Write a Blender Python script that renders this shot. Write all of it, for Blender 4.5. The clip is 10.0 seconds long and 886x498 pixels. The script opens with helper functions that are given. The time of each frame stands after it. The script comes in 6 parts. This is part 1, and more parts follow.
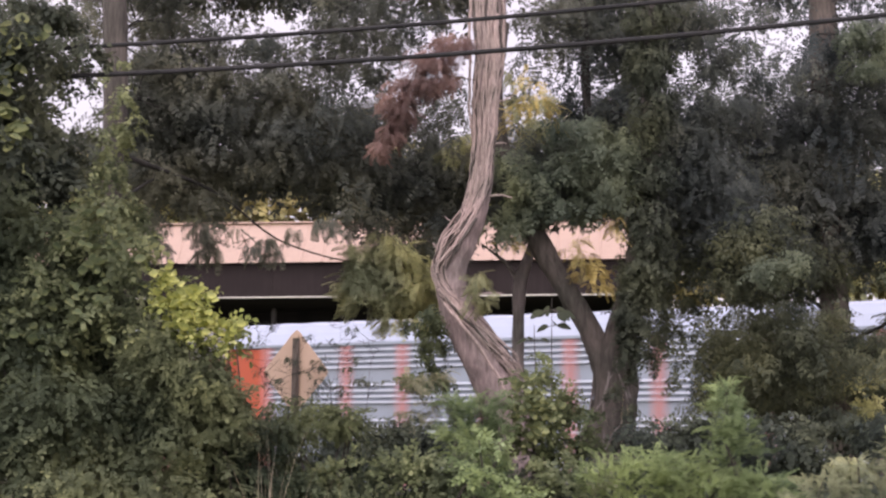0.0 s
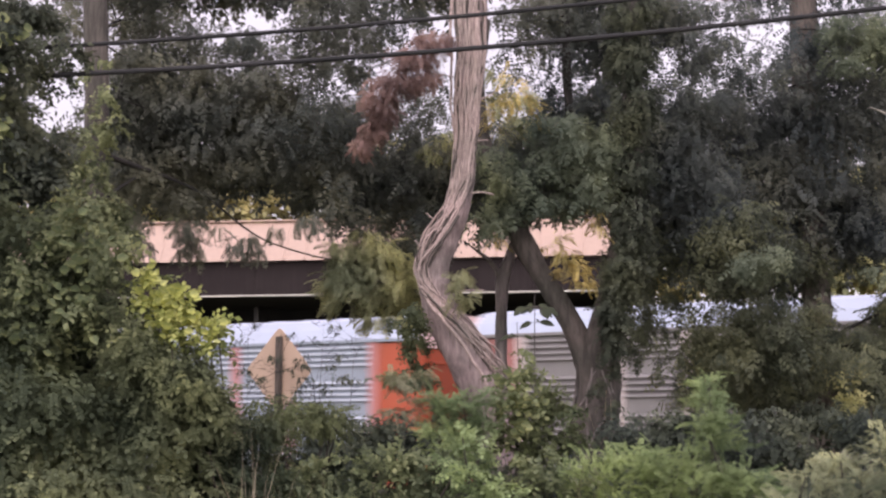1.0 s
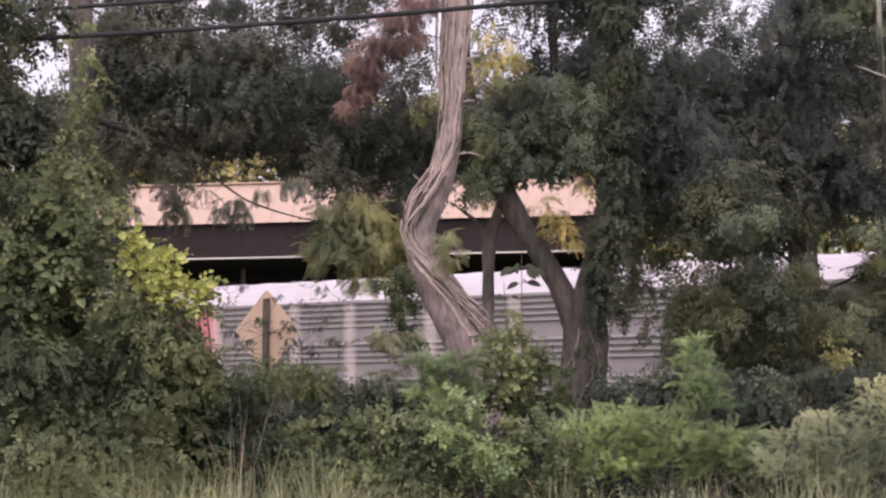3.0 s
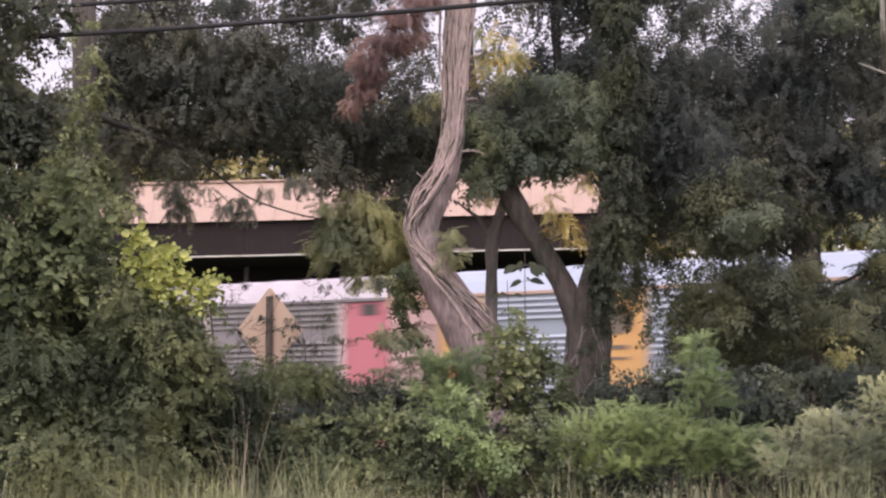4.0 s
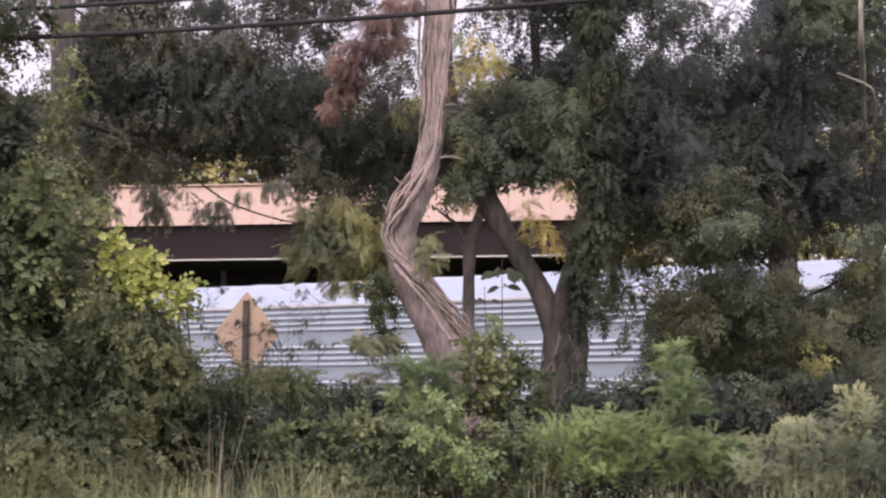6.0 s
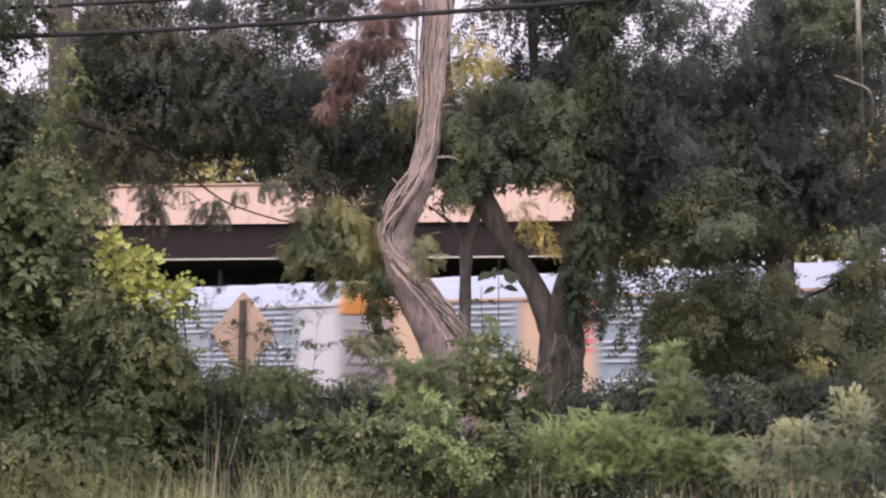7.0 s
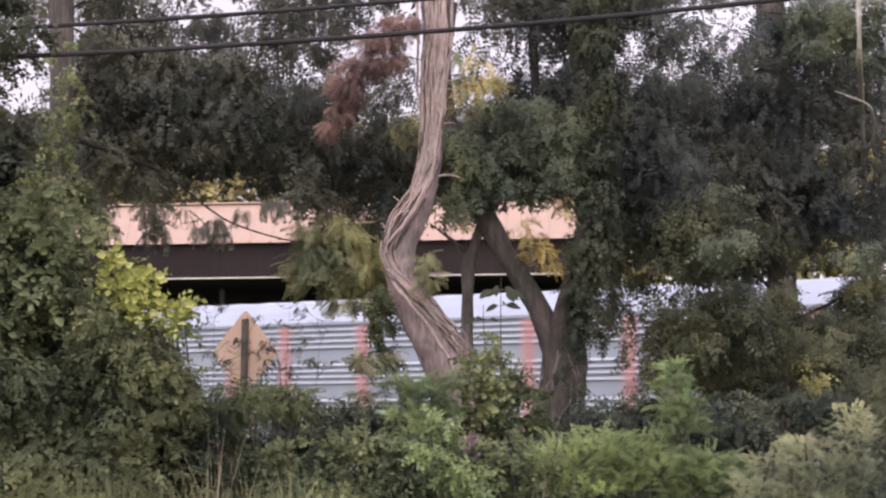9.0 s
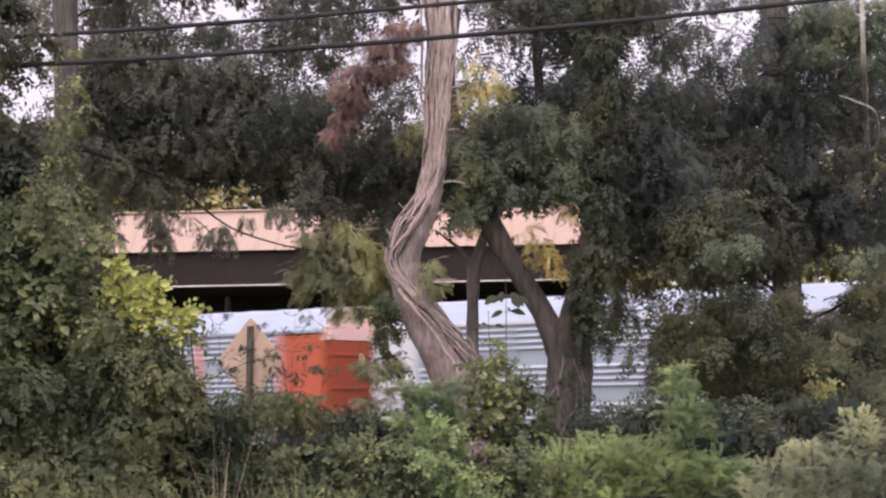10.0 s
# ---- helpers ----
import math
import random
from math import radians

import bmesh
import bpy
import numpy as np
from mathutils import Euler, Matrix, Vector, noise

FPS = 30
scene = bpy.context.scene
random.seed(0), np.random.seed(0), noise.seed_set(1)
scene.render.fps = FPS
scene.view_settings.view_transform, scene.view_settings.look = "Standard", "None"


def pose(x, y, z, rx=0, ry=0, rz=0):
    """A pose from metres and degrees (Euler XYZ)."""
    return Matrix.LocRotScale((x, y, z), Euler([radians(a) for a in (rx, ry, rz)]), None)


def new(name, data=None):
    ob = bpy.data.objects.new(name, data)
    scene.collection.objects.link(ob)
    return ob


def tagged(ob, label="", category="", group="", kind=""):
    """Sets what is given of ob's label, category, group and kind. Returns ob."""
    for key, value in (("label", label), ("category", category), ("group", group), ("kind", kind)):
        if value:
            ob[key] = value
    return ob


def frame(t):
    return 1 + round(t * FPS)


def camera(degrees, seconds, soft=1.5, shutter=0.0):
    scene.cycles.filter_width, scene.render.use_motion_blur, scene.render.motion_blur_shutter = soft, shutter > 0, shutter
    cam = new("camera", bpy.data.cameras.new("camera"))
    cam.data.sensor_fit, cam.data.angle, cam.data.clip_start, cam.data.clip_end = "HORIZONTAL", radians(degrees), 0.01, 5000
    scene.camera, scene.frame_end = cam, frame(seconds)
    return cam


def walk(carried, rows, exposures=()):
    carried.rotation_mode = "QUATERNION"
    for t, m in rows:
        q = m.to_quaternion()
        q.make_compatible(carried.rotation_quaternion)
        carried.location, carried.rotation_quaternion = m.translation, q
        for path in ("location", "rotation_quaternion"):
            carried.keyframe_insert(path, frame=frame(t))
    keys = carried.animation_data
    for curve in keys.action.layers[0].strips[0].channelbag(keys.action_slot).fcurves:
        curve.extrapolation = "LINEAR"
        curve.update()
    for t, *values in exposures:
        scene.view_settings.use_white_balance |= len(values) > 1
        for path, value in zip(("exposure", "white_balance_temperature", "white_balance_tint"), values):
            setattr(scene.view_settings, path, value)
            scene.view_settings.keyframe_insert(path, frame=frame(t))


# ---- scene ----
EYE = 1.7
cam = camera(23.92, 10.0, soft=2.4, shutter=0.6)
# seconds, tilt, lean, turn of a camera held by hand on one spot
ROWS = [
    (0.0, 94.851, -0.000, 0.000),
    (0.5, 94.925, 0.207, -0.178),
    (1.0, 94.777, 0.371, -0.450),
    (1.5, 94.383, 0.455, -0.732),
    (2.0, 94.081, 0.538, -0.960),
    (2.5, 93.853, 0.701, -0.923),
    (3.8, 93.624, 0.765, -0.664),
    (4.0, 93.646, 0.762, -0.698),
    (4.5, 93.709, 0.671, -0.830),
    (5.0, 93.758, 0.553, -1.018),
    (5.5, 93.784, 0.442, -1.274),
    (5.7, 93.790, 0.400, -1.305),
    (7.0, 93.806, 0.077, -1.448),
    (7.5, 93.946, 0.093, -1.463),
    (8.0, 94.070, 0.137, -1.401),
    (8.5, 94.199, 0.202, -1.394),
    (9.0, 94.298, 0.338, -1.378),
    (9.5, 94.397, 0.500, -1.352),
    (10.0, 94.474, 0.620, -1.222),
]
walk(cam, [(t, pose(0, 0, EYE, rx, ry, rz)) for t, rx, ry, rz in ROWS])

# ---------------------------------------------------------------- light
SUN_UP, SUN_TURN = 34.0, 200.0
world = bpy.data.worlds.new("world")
scene.world = world
world.use_nodes = True
wn, wl = world.node_tree.nodes, world.node_tree.links
wn.clear()
w_out = wn.new("ShaderNodeOutputWorld")
w_bg = wn.new("ShaderNodeBackground")
w_cloud = wn.new("ShaderNodeBackground")
w_mix = wn.new("ShaderNodeMixShader")
w_sky = wn.new("ShaderNodeTexSky")
w_sky.sky_type = "NISHITA"
w_sky.sun_disc = False
w_sky.sun_elevation, w_sky.sun_rotation = radians(SUN_UP), radians(SUN_TURN)
w_bg.inputs["Strength"].default_value = 0.10
# the closed cloud cover: pale, slightly mauve, a little uneven, brighter overhead as overcast skies are
w_tc = wn.new("ShaderNodeTexCoord")
w_noise = wn.new("ShaderNodeTexNoise")
w_noise.inputs["Scale"].default_value = 3.0
w_noise.inputs["Detail"].default_value = 4.0
w_ramp = wn.new("ShaderNodeValToRGB")
w_ramp.color_ramp.elements[0].position, w_ramp.color_ramp.elements[0].color = 0.3, (0.83, 0.70, 0.82, 1)
w_ramp.color_ramp.elements[1].position, w_ramp.color_ramp.elements[1].color = 0.7, (0.99, 0.865, 0.97, 1)
w_mix.inputs[0].default_value = 0.85
wl.new(w_tc.outputs["Generated"], w_noise.inputs["Vector"])
wl.new(w_noise.outputs["Fac"], w_ramp.inputs["Fac"])
w_split = wn.new("ShaderNodeSeparateXYZ")
w_rise = wn.new("ShaderNodeMapRange")
w_rise.inputs["From Min"].default_value, w_rise.inputs["From Max"].default_value = 0.15, 1.0
w_rise.inputs["To Min"].default_value, w_rise.inputs["To Max"].default_value = 0.68, 1.6
wl.new(w_tc.outputs["Generated"], w_split.inputs[0])
wl.new(w_split.outputs["Z"], w_rise.inputs["Value"])
wl.new(w_rise.outputs[0], w_cloud.inputs["Strength"])
wl.new(w_ramp.outputs["Color"], w_cloud.inputs["Color"])
wl.new(w_sky.outputs["Color"], w_bg.inputs["Color"])
wl.new(w_bg.outputs[0], w_mix.inputs[1])
wl.new(w_cloud.outputs[0], w_mix.inputs[2])
wl.new(w_mix.outputs[0], w_out.inputs["Surface"])

sun_data = bpy.data.lights.new("sun", "SUN")
sun_data.energy, sun_data.angle, sun_data.color = 2.9, radians(100), (1.0, 0.915, 0.885)
sun = new("sun", sun_data)
sun.matrix_world = pose(0, 0, 30, 90 - SUN_UP, 0, 180 - SUN_TURN)
scene.view_settings.exposure = 0.84


# ---------------------------------------------------------------- materials
def material(name):
    m = bpy.data.materials.new(name)
    m.use_nodes = True
    n, l = m.node_tree.nodes, m.node_tree.links
    return m, n, l, n["Principled BSDF"]


def ramp(n, stops):
    r = n.new("ShaderNodeValToRGB")
    r.color_ramp.elements[0].position, r.color_ramp.elements[0].color = stops[0][0], (*stops[0][1], 1)
    r.color_ramp.elements[1].position, r.color_ramp.elements[1].color = stops[-1][0], (*stops[-1][1], 1)
    for p, c in stops[1:-1]:
        e = r.color_ramp.elements.new(p)
        e.color = (*c, 1)
    return r


def leaf_material(name, dark, mid, light, through_light=0.25, single=False):
    """Leaves: each leaf its own shade, broad patches from cool dark to warm bright, some light passing through; single:
    leaves that are objects of their own.
    """
    m, n, l, b = material(name)
    geo = n.new("ShaderNodeNewGeometry")
    r = ramp(n, [(0.0, dark), (0.55, mid), (1.0, light)])
    info = n.new("ShaderNodeObjectInfo")
    l.new(info.outputs["Random"] if single else geo.outputs["Random Per Island"], r.inputs["Fac"])
    tc = n.new("ShaderNodeTexCoord")
    big = n.new("ShaderNodeTexNoise")
    big.inputs["Scale"].default_value, big.inputs["Detail"].default_value = 0.9, 4.0
    l.new(tc.outputs["Object"], big.inputs["Vector"])
    var = ramp(n, [(0.33, (0.50, 0.55, 0.60)), (0.5, (0.95, 0.95, 0.92)), (0.68, (1.5, 1.42, 1.15))])
    l.new(big.outputs["Fac"], var.inputs["Fac"])
    mul = n.new("ShaderNodeMix")
    mul.data_type, mul.blend_type = "RGBA", "MULTIPLY"
    mul.inputs[0].default_value = 1.0
    l.new(r.outputs["Color"], mul.inputs[6])
    l.new(var.outputs["Color"], mul.inputs[7])
    l.new(mul.outputs[2], b.inputs["Base Color"])
    b.inputs["Roughness"].default_value = 0.75
    b.inputs["Specular IOR Level"].default_value = 0.12
    tr = n.new("ShaderNodeBsdfTranslucent")
    l.new(mul.outputs[2], tr.inputs["Color"])
    mix = n.new("ShaderNodeMixShader")
    mix.inputs[0].default_value = through_light
    l.new(b.outputs[0], mix.inputs[1])
    l.new(tr.outputs[0], mix.inputs[2])
    l.new(mix.outputs[0], n["Material Output"].inputs["Surface"])
    return m


def bark_material(name, dark, light, scale=9.0, bump=0.6):
    m, n, l, b = material(name)
    tc = n.new("ShaderNodeTexCoord")
    mp = n.new("ShaderNodeMapping")
    mp.inputs["Scale"].default_value = (scale, scale, scale * 0.16)
    l.new(tc.outputs["Object"], mp.inputs["Vector"])
    grain = n.new("ShaderNodeTexNoise")
    grain.inputs["Scale"].default_value, grain.inputs["Detail"].default_value = 2.2, 8.0
    grain.inputs["Roughness"].default_value = 0.7
    l.new(mp.outputs[0], grain.inputs["Vector"])
    patch = n.new("ShaderNodeTexNoise")
    patch.inputs["Scale"].default_value, patch.inputs["Detail"].default_value = 1.6, 3.0
    l.new(tc.outputs["Object"], patch.inputs["Vector"])
    r = ramp(n, [(0.32, dark), (0.7, light)])
    l.new(grain.outputs["Fac"], r.inputs["Fac"])
    stain = ramp(n, [(0.35, (0.7, 0.74, 0.7)), (0.65, (1.15, 1.1, 1.08))])
    l.new(patch.outputs["Fac"], stain.inputs["Fac"])
    mul = n.new("ShaderNodeMix")
    mul.data_type, mul.blend_type = "RGBA", "MULTIPLY"
    mul.inputs[0].default_value = 1.0
    l.new(r.outputs["Color"], mul.inputs[6])
    l.new(stain.outputs["Color"], mul.inputs[7])
    l.new(mul.outputs[2], b.inputs["Base Color"])
    b.inputs["Roughness"].default_value = 0.92
    bm_ = n.new("ShaderNodeBump")
    bm_.inputs["Strength"].default_value, bm_.inputs["Distance"].default_value = bump, 0.03
    l.new(grain.outputs["Fac"], bm_.inputs["Height"])
    l.new(bm_.outputs[0], b.inputs["Normal"])
    return m


def painted_metal(name, colour, worn, amount=0.5, rough=0.5, metal=0.0, streak=1.0, gloss=0.5):
    """Weathered sheet metal: patches, rain streaks running down, fine grain."""
    m, n, l, b = material(name)
    tc = n.new("ShaderNodeTexCoord")
    mp = n.new("ShaderNodeMapping")
    mp.inputs["Scale"].default_value = (3.5 * streak, 3.5 * streak, 0.35)
    l.new(tc.outputs["Object"], mp.inputs["Vector"])
    run = n.new("ShaderNodeTexNoise")
    run.inputs["Scale"].default_value, run.inputs["Detail"].default_value = 1.5, 6.0
    l.new(mp.outputs[0], run.inputs["Vector"])
    patch = n.new("ShaderNodeTexNoise")
    patch.inputs["Scale"].default_value, patch.inputs["Detail"].default_value = 0.9, 5.0
    l.new(tc.outputs["Object"], patch.inputs["Vector"])
    add = n.new("ShaderNodeMath")
    add.operation = "MULTIPLY"
    l.new(run.outputs["Fac"], add.inputs[0])
    l.new(patch.outputs["Fac"], add.inputs[1])
    r = ramp(n, [(0.17, colour), (0.17 + 0.35 / max(amount, 0.05) * 0.5, worn)])
    l.new(add.outputs[0], r.inputs["Fac"])
    l.new(r.outputs["Color"], b.inputs["Base Color"])
    b.inputs["Roughness"].default_value = rough
    b.inputs["Metallic"].default_value = metal
    b.inputs["Specular IOR Level"].default_value = gloss
    bp = n.new("ShaderNodeBump")
    bp.inputs["Strength"].default_value, bp.inputs["Distance"].default_value = 0.15, 0.01
    l.new(patch.outputs["Fac"], bp.inputs["Height"])
    l.new(bp.outputs[0], b.inputs["Normal"])
    return m


def soil_material(name, dark, light, scale=2.0):
    m, n, l, b = material(name)
    tc = n.new("ShaderNodeTexCoord")
    a = n.new("ShaderNodeTexNoise")
    a.inputs["Scale"].default_value, a.inputs["Detail"].default_value = scale, 9.0
    l.new(tc.outputs["Object"], a.inputs["Vector"])
    r = ramp(n, [(0.3, dark), (0.7, light)])
    l.new(a.outputs["Fac"], r.inputs["Fac"])
    l.new(r.outputs["Color"], b.inputs["Base Color"])
    b.inputs["Roughness"].default_value = 0.95
    bp = n.new("ShaderNodeBump")
    bp.inputs["Strength"].default_value, bp.inputs["Distance"].default_value = 0.8, 0.05
    l.new(a.outputs["Fac"], bp.inputs["Height"])
    l.new(bp.outputs[0], b.inputs["Normal"])
    return m


LEAF_DARK = leaf_material("leaf_dark_green", (0.144, 0.150, 0.132), (0.164, 0.170, 0.149), (0.186, 0.192, 0.166), 0.58)
LEAF_BLUE = leaf_material("leaf_blue_green", (0.128, 0.140, 0.138), (0.147, 0.161, 0.157), (0.166, 0.182, 0.173), 0.58)
LEAF_SLATE = leaf_material("leaf_slate_green", (0.130, 0.141, 0.140), (0.150, 0.161, 0.159), (0.170, 0.183, 0.176), 0.58)
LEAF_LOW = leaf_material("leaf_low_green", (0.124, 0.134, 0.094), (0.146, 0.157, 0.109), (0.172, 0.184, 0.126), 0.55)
LEAF_MID = leaf_material("leaf_mid_green", (0.116, 0.130, 0.078), (0.148, 0.166, 0.098), (0.19, 0.208, 0.122), 0.48)
# mid green taken down, the verge's shade put into the leaf colour
LEAF_BROAD = leaf_material("leaf_broad_shaded", (0.070, 0.084, 0.054), (0.095, 0.113, 0.071), (0.128, 0.147, 0.089), 0.46)
LEAF_HEDGE_SHADED = leaf_material("leaf_hedge_shaded", (0.040, 0.048, 0.041), (0.062, 0.073, 0.060), (0.095, 0.108, 0.082), 0.32)
LEAF_FRESH = leaf_material("leaf_fresh_green", (0.10, 0.115, 0.06), (0.14, 0.16, 0.08), (0.19, 0.21, 0.105), 0.35)
LEAF_FEATHER = leaf_material("leaf_feathery", (0.155, 0.20, 0.095), (0.23, 0.295, 0.145), (0.31, 0.38, 0.20), 0.42)
LEAF_WEED = leaf_material("leaf_weed", (0.072, 0.090, 0.054), (0.112, 0.132, 0.080), (0.165, 0.186, 0.112), 0.34)
LEAF_LIME = leaf_material("leaf_lime", (0.15, 0.18, 0.065), (0.25, 0.28, 0.10), (0.42, 0.44, 0.18), 0.42)
LEAF_OLIVE = leaf_material("leaf_olive", (0.29, 0.295, 0.175), (0.37, 0.372, 0.215), (0.45, 0.448, 0.265), 0.48)
LEAF_SOFT = leaf_material("leaf_soft_green", (0.155, 0.178, 0.132), (0.178, 0.205, 0.15), (0.205, 0.232, 0.168), 0.52)
LEAF_IVY_SHADE = leaf_material("leaf_ivy_and_shade", (0.058, 0.066, 0.052), (0.078, 0.088, 0.068), (0.105, 0.116, 0.086), 0.4)
LEAF_BACKLIT = leaf_material("leaf_backlit_green", (0.020, 0.024, 0.018), (0.032, 0.038, 0.028), (0.05, 0.056, 0.04), 0.2)
LEAF_YELLOW = leaf_material("leaf_yellow", (0.33, 0.26, 0.10), (0.50, 0.40, 0.165), (0.64, 0.53, 0.25), 0.42)
LEAF_BROWNED = leaf_material("leaf_browned", (0.16, 0.157, 0.108), (0.215, 0.21, 0.143), (0.28, 0.27, 0.185), 0.4)
LEAF_RED = leaf_material("leaf_dead_red", (0.205, 0.132, 0.126), (0.26, 0.172, 0.165), (0.32, 0.215, 0.205), 0.45)
LEAF_PALE = leaf_material("leaf_pale_green", (0.235, 0.25, 0.165), (0.31, 0.328, 0.215), (0.39, 0.41, 0.265), 0.45)
LEAF_AUTUMN = leaf_material("leaf_autumn_olive", (0.22, 0.20, 0.10), (0.33, 0.30, 0.155), (0.45, 0.40, 0.21), 0.4)
LEAF_IVY = leaf_material("leaf_ivy", (0.115, 0.132, 0.078), (0.162, 0.184, 0.106), (0.235, 0.258, 0.15), 0.45)
LEAF_VINE = leaf_material("leaf_vine_shrub", (0.12, 0.138, 0.07), (0.18, 0.20, 0.10), (0.28, 0.295, 0.155), 0.38)
LIME_SINGLE = leaf_material("leaf_lime_single", (0.27, 0.29, 0.085), (0.40, 0.415, 0.14), (0.56, 0.565, 0.24), 0.42, True)
VINE_SINGLE = leaf_material("leaf_vine_single", (0.14, 0.16, 0.08), (0.21, 0.23, 0.115), (0.31, 0.325, 0.17), 0.38, True)
FRESH_SINGLE = leaf_material("leaf_fresh_single", (0.10, 0.122, 0.066), (0.15, 0.175, 0.094), (0.22, 0.245, 0.135), 0.42, True)
STRAW = leaf_material("dry_straw", (0.21, 0.175, 0.125), (0.32, 0.27, 0.20), (0.44, 0.385, 0.30), 0.2)
GRASS = leaf_material("grass_green", (0.15, 0.165, 0.095), (0.215, 0.23, 0.135), (0.30, 0.31, 0.185), 0.3)

BARK_VINE = bark_material("bark_pale_vine", (0.105, 0.082, 0.085), (0.315, 0.25, 0.254), 9.0, 1.2)
VINE = bark_material("vine_pale", (0.165, 0.128, 0.125), (0.465, 0.372, 0.362), 20.0, 0.5)
BARK_GREY = bark_material("bark_grey", (0.024, 0.021, 0.020), (0.112, 0.095, 0.089), 7.0, 1.3)
BARK_MID = bark_material("bark_mid", (0.10, 0.088, 0.090), (0.27, 0.235, 0.24), 8.0, 0.8)
BARK_SHADE = bark_material("bark_shaded_grey", (0.022, 0.020, 0.019), (0.115, 0.098, 0.092), 7.0, 1.2)
BARK_TAN = bark_material("bark_tan", (0.075, 0.062, 0.058), (0.215, 0.18, 0.168), 8.0, 0.8)
BARK_PALE = bark_material("bark_pale", (0.16, 0.155, 0.14), (0.34, 0.33, 0.30), 8.0, 0.6)
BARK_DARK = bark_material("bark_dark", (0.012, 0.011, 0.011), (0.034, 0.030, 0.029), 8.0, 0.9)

ROOF_WHITE = painted_metal("roof_white", (0.26, 0.29, 0.37), (0.20, 0.223, 0.282), 0.35, 0.55)
ROOF_DULL = painted_metal("roof_dull", (0.33, 0.30, 0.335), (0.24, 0.215, 0.235), 0.5, 0.6)
SILVER = painted_metal("panel_silver", (0.20, 0.228, 0.282), (0.15, 0.168, 0.205), 0.5, 0.45)
SILVER_BLUE = painted_metal("panel_blue_grey", (0.20, 0.24, 0.305), (0.15, 0.175, 0.215), 0.5, 0.5)
GREY_OLD = painted_metal("panel_old_grey", (0.145, 0.136, 0.14), (0.095, 0.088, 0.091), 0.6, 0.65)
GREY_MAUVE = painted_metal("panel_mauve_grey", (0.16, 0.142, 0.155), (0.105, 0.095, 0.102), 0.6, 0.65)
RIB_SKYLIT = painted_metal("rib_skylit", (0.32, 0.348, 0.41), (0.27, 0.293, 0.342), 0.4, 0.4)
RIB_GREY_SKYLIT = painted_metal("rib_grey_skylit", (0.165, 0.155, 0.16), (0.115, 0.108, 0.112), 0.5, 0.6)
OFF_WHITE = painted_metal("panel_off_white", (0.37, 0.365, 0.41), (0.29, 0.285, 0.32), 0.5, 0.5)
ORANGE_RED = painted_metal("paint_orange_red", (0.285, 0.050, 0.019), (0.225, 0.046, 0.021), 0.5, 0.5)
RED_DULL = painted_metal("paint_dull_red", (0.22, 0.085, 0.08), (0.16, 0.07, 0.066), 0.5, 0.55)
PINK_RED = painted_metal("paint_pink_red", (0.335, 0.102, 0.132), (0.26, 0.095, 0.115), 0.5, 0.55)
BAR_RED = painted_metal("paint_bar_red", (0.52, 0.085, 0.135), (0.42, 0.085, 0.12), 0.5, 0.55)
AMBER = painted_metal("paint_amber", (0.43, 0.235, 0.08), (0.33, 0.195, 0.09), 0.5, 0.5)
ORANGE = painted_metal("paint_orange", (0.52, 0.23, 0.055), (0.40, 0.19, 0.07), 0.5, 0.5)
CREAM = painted_metal("paint_cream", (0.40, 0.275, 0.205), (0.33, 0.235, 0.18), 0.5, 0.55)
DOOR_GREY = painted_metal("paint_grey_door", (0.30, 0.235, 0.205), (0.24, 0.19, 0.17), 0.5, 0.55)
ROSE = painted_metal("paint_rose", (0.60, 0.43, 0.42), (0.48, 0.34, 0.33), 0.5, 0.55)
BRICK = painted_metal("post_brick_red", (0.35, 0.145, 0.145), (0.29, 0.14, 0.14), 0.5, 0.6)
PALE_POST = painted_metal("post_pale", (0.46, 0.39, 0.39), (0.34, 0.30, 0.30), 0.5, 0.6)
BLACK = painted_metal("paint_black", (0.03, 0.028, 0.03), (0.06, 0.05, 0.05), 0.5, 0.5)
EMBLEM = painted_metal("paint_emblem", (0.10, 0.075, 0.06), (0.14, 0.10, 0.075), 0.5, 0.5)
STEEL = painted_metal("steel_dark", (0.07, 0.06, 0.055), (0.13, 0.09, 0.07), 0.6, 0.6, 0.3)
RAIL_STEEL = painted_metal("rail_steel", (0.28, 0.26, 0.25), (0.16, 0.11, 0.08), 0.6, 0.4, 0.8)
TAN_ROOF = painted_metal("roof_tan", (0.295, 0.205, 0.168), (0.235, 0.162, 0.133), 0.4, 0.55)
BROWN_WALL = painted_metal("wall_brown", (0.018, 0.0135, 0.0145), (0.026, 0.020, 0.021), 0.5, 0.9, gloss=0.15)
TRIM_TAN = painted_metal("trim_tan", (0.30, 0.208, 0.172), (0.24, 0.17, 0.145), 0.5, 0.55)
TRIM_PALE = painted_metal("trim_pale", (0.46, 0.44, 0.41), (0.34, 0.315, 0.285), 0.4, 0.5)
# unlit depth of the open bays put into a near-black colour
INSIDE_SHADE = painted_metal("shed_inside_shade", (0.012, 0.011, 0.012), (0.02, 0.018, 0.018), 0.5, 0.9, gloss=0.1)
SIGN_TAN = painted_metal("sign_tan", (0.44, 0.315, 0.245), (0.385, 0.275, 0.215), 0.4, 0.5)
POST_WOOD = bark_material("post_weathered", (0.045, 0.036, 0.034), (0.12, 0.10, 0.09), 12.0, 0.4)
CABLE = painted_metal("cable_black", (0.014, 0.014, 0.016), (0.028, 0.026, 0.028), 0.5, 0.8, gloss=0.2)
SOIL = soil_material("soil", (0.085, 0.09, 0.05), (0.19, 0.19, 0.115))
BALLAST = soil_material("ballast", (0.10, 0.095, 0.09), (0.30, 0.28, 0.26), 14.0)


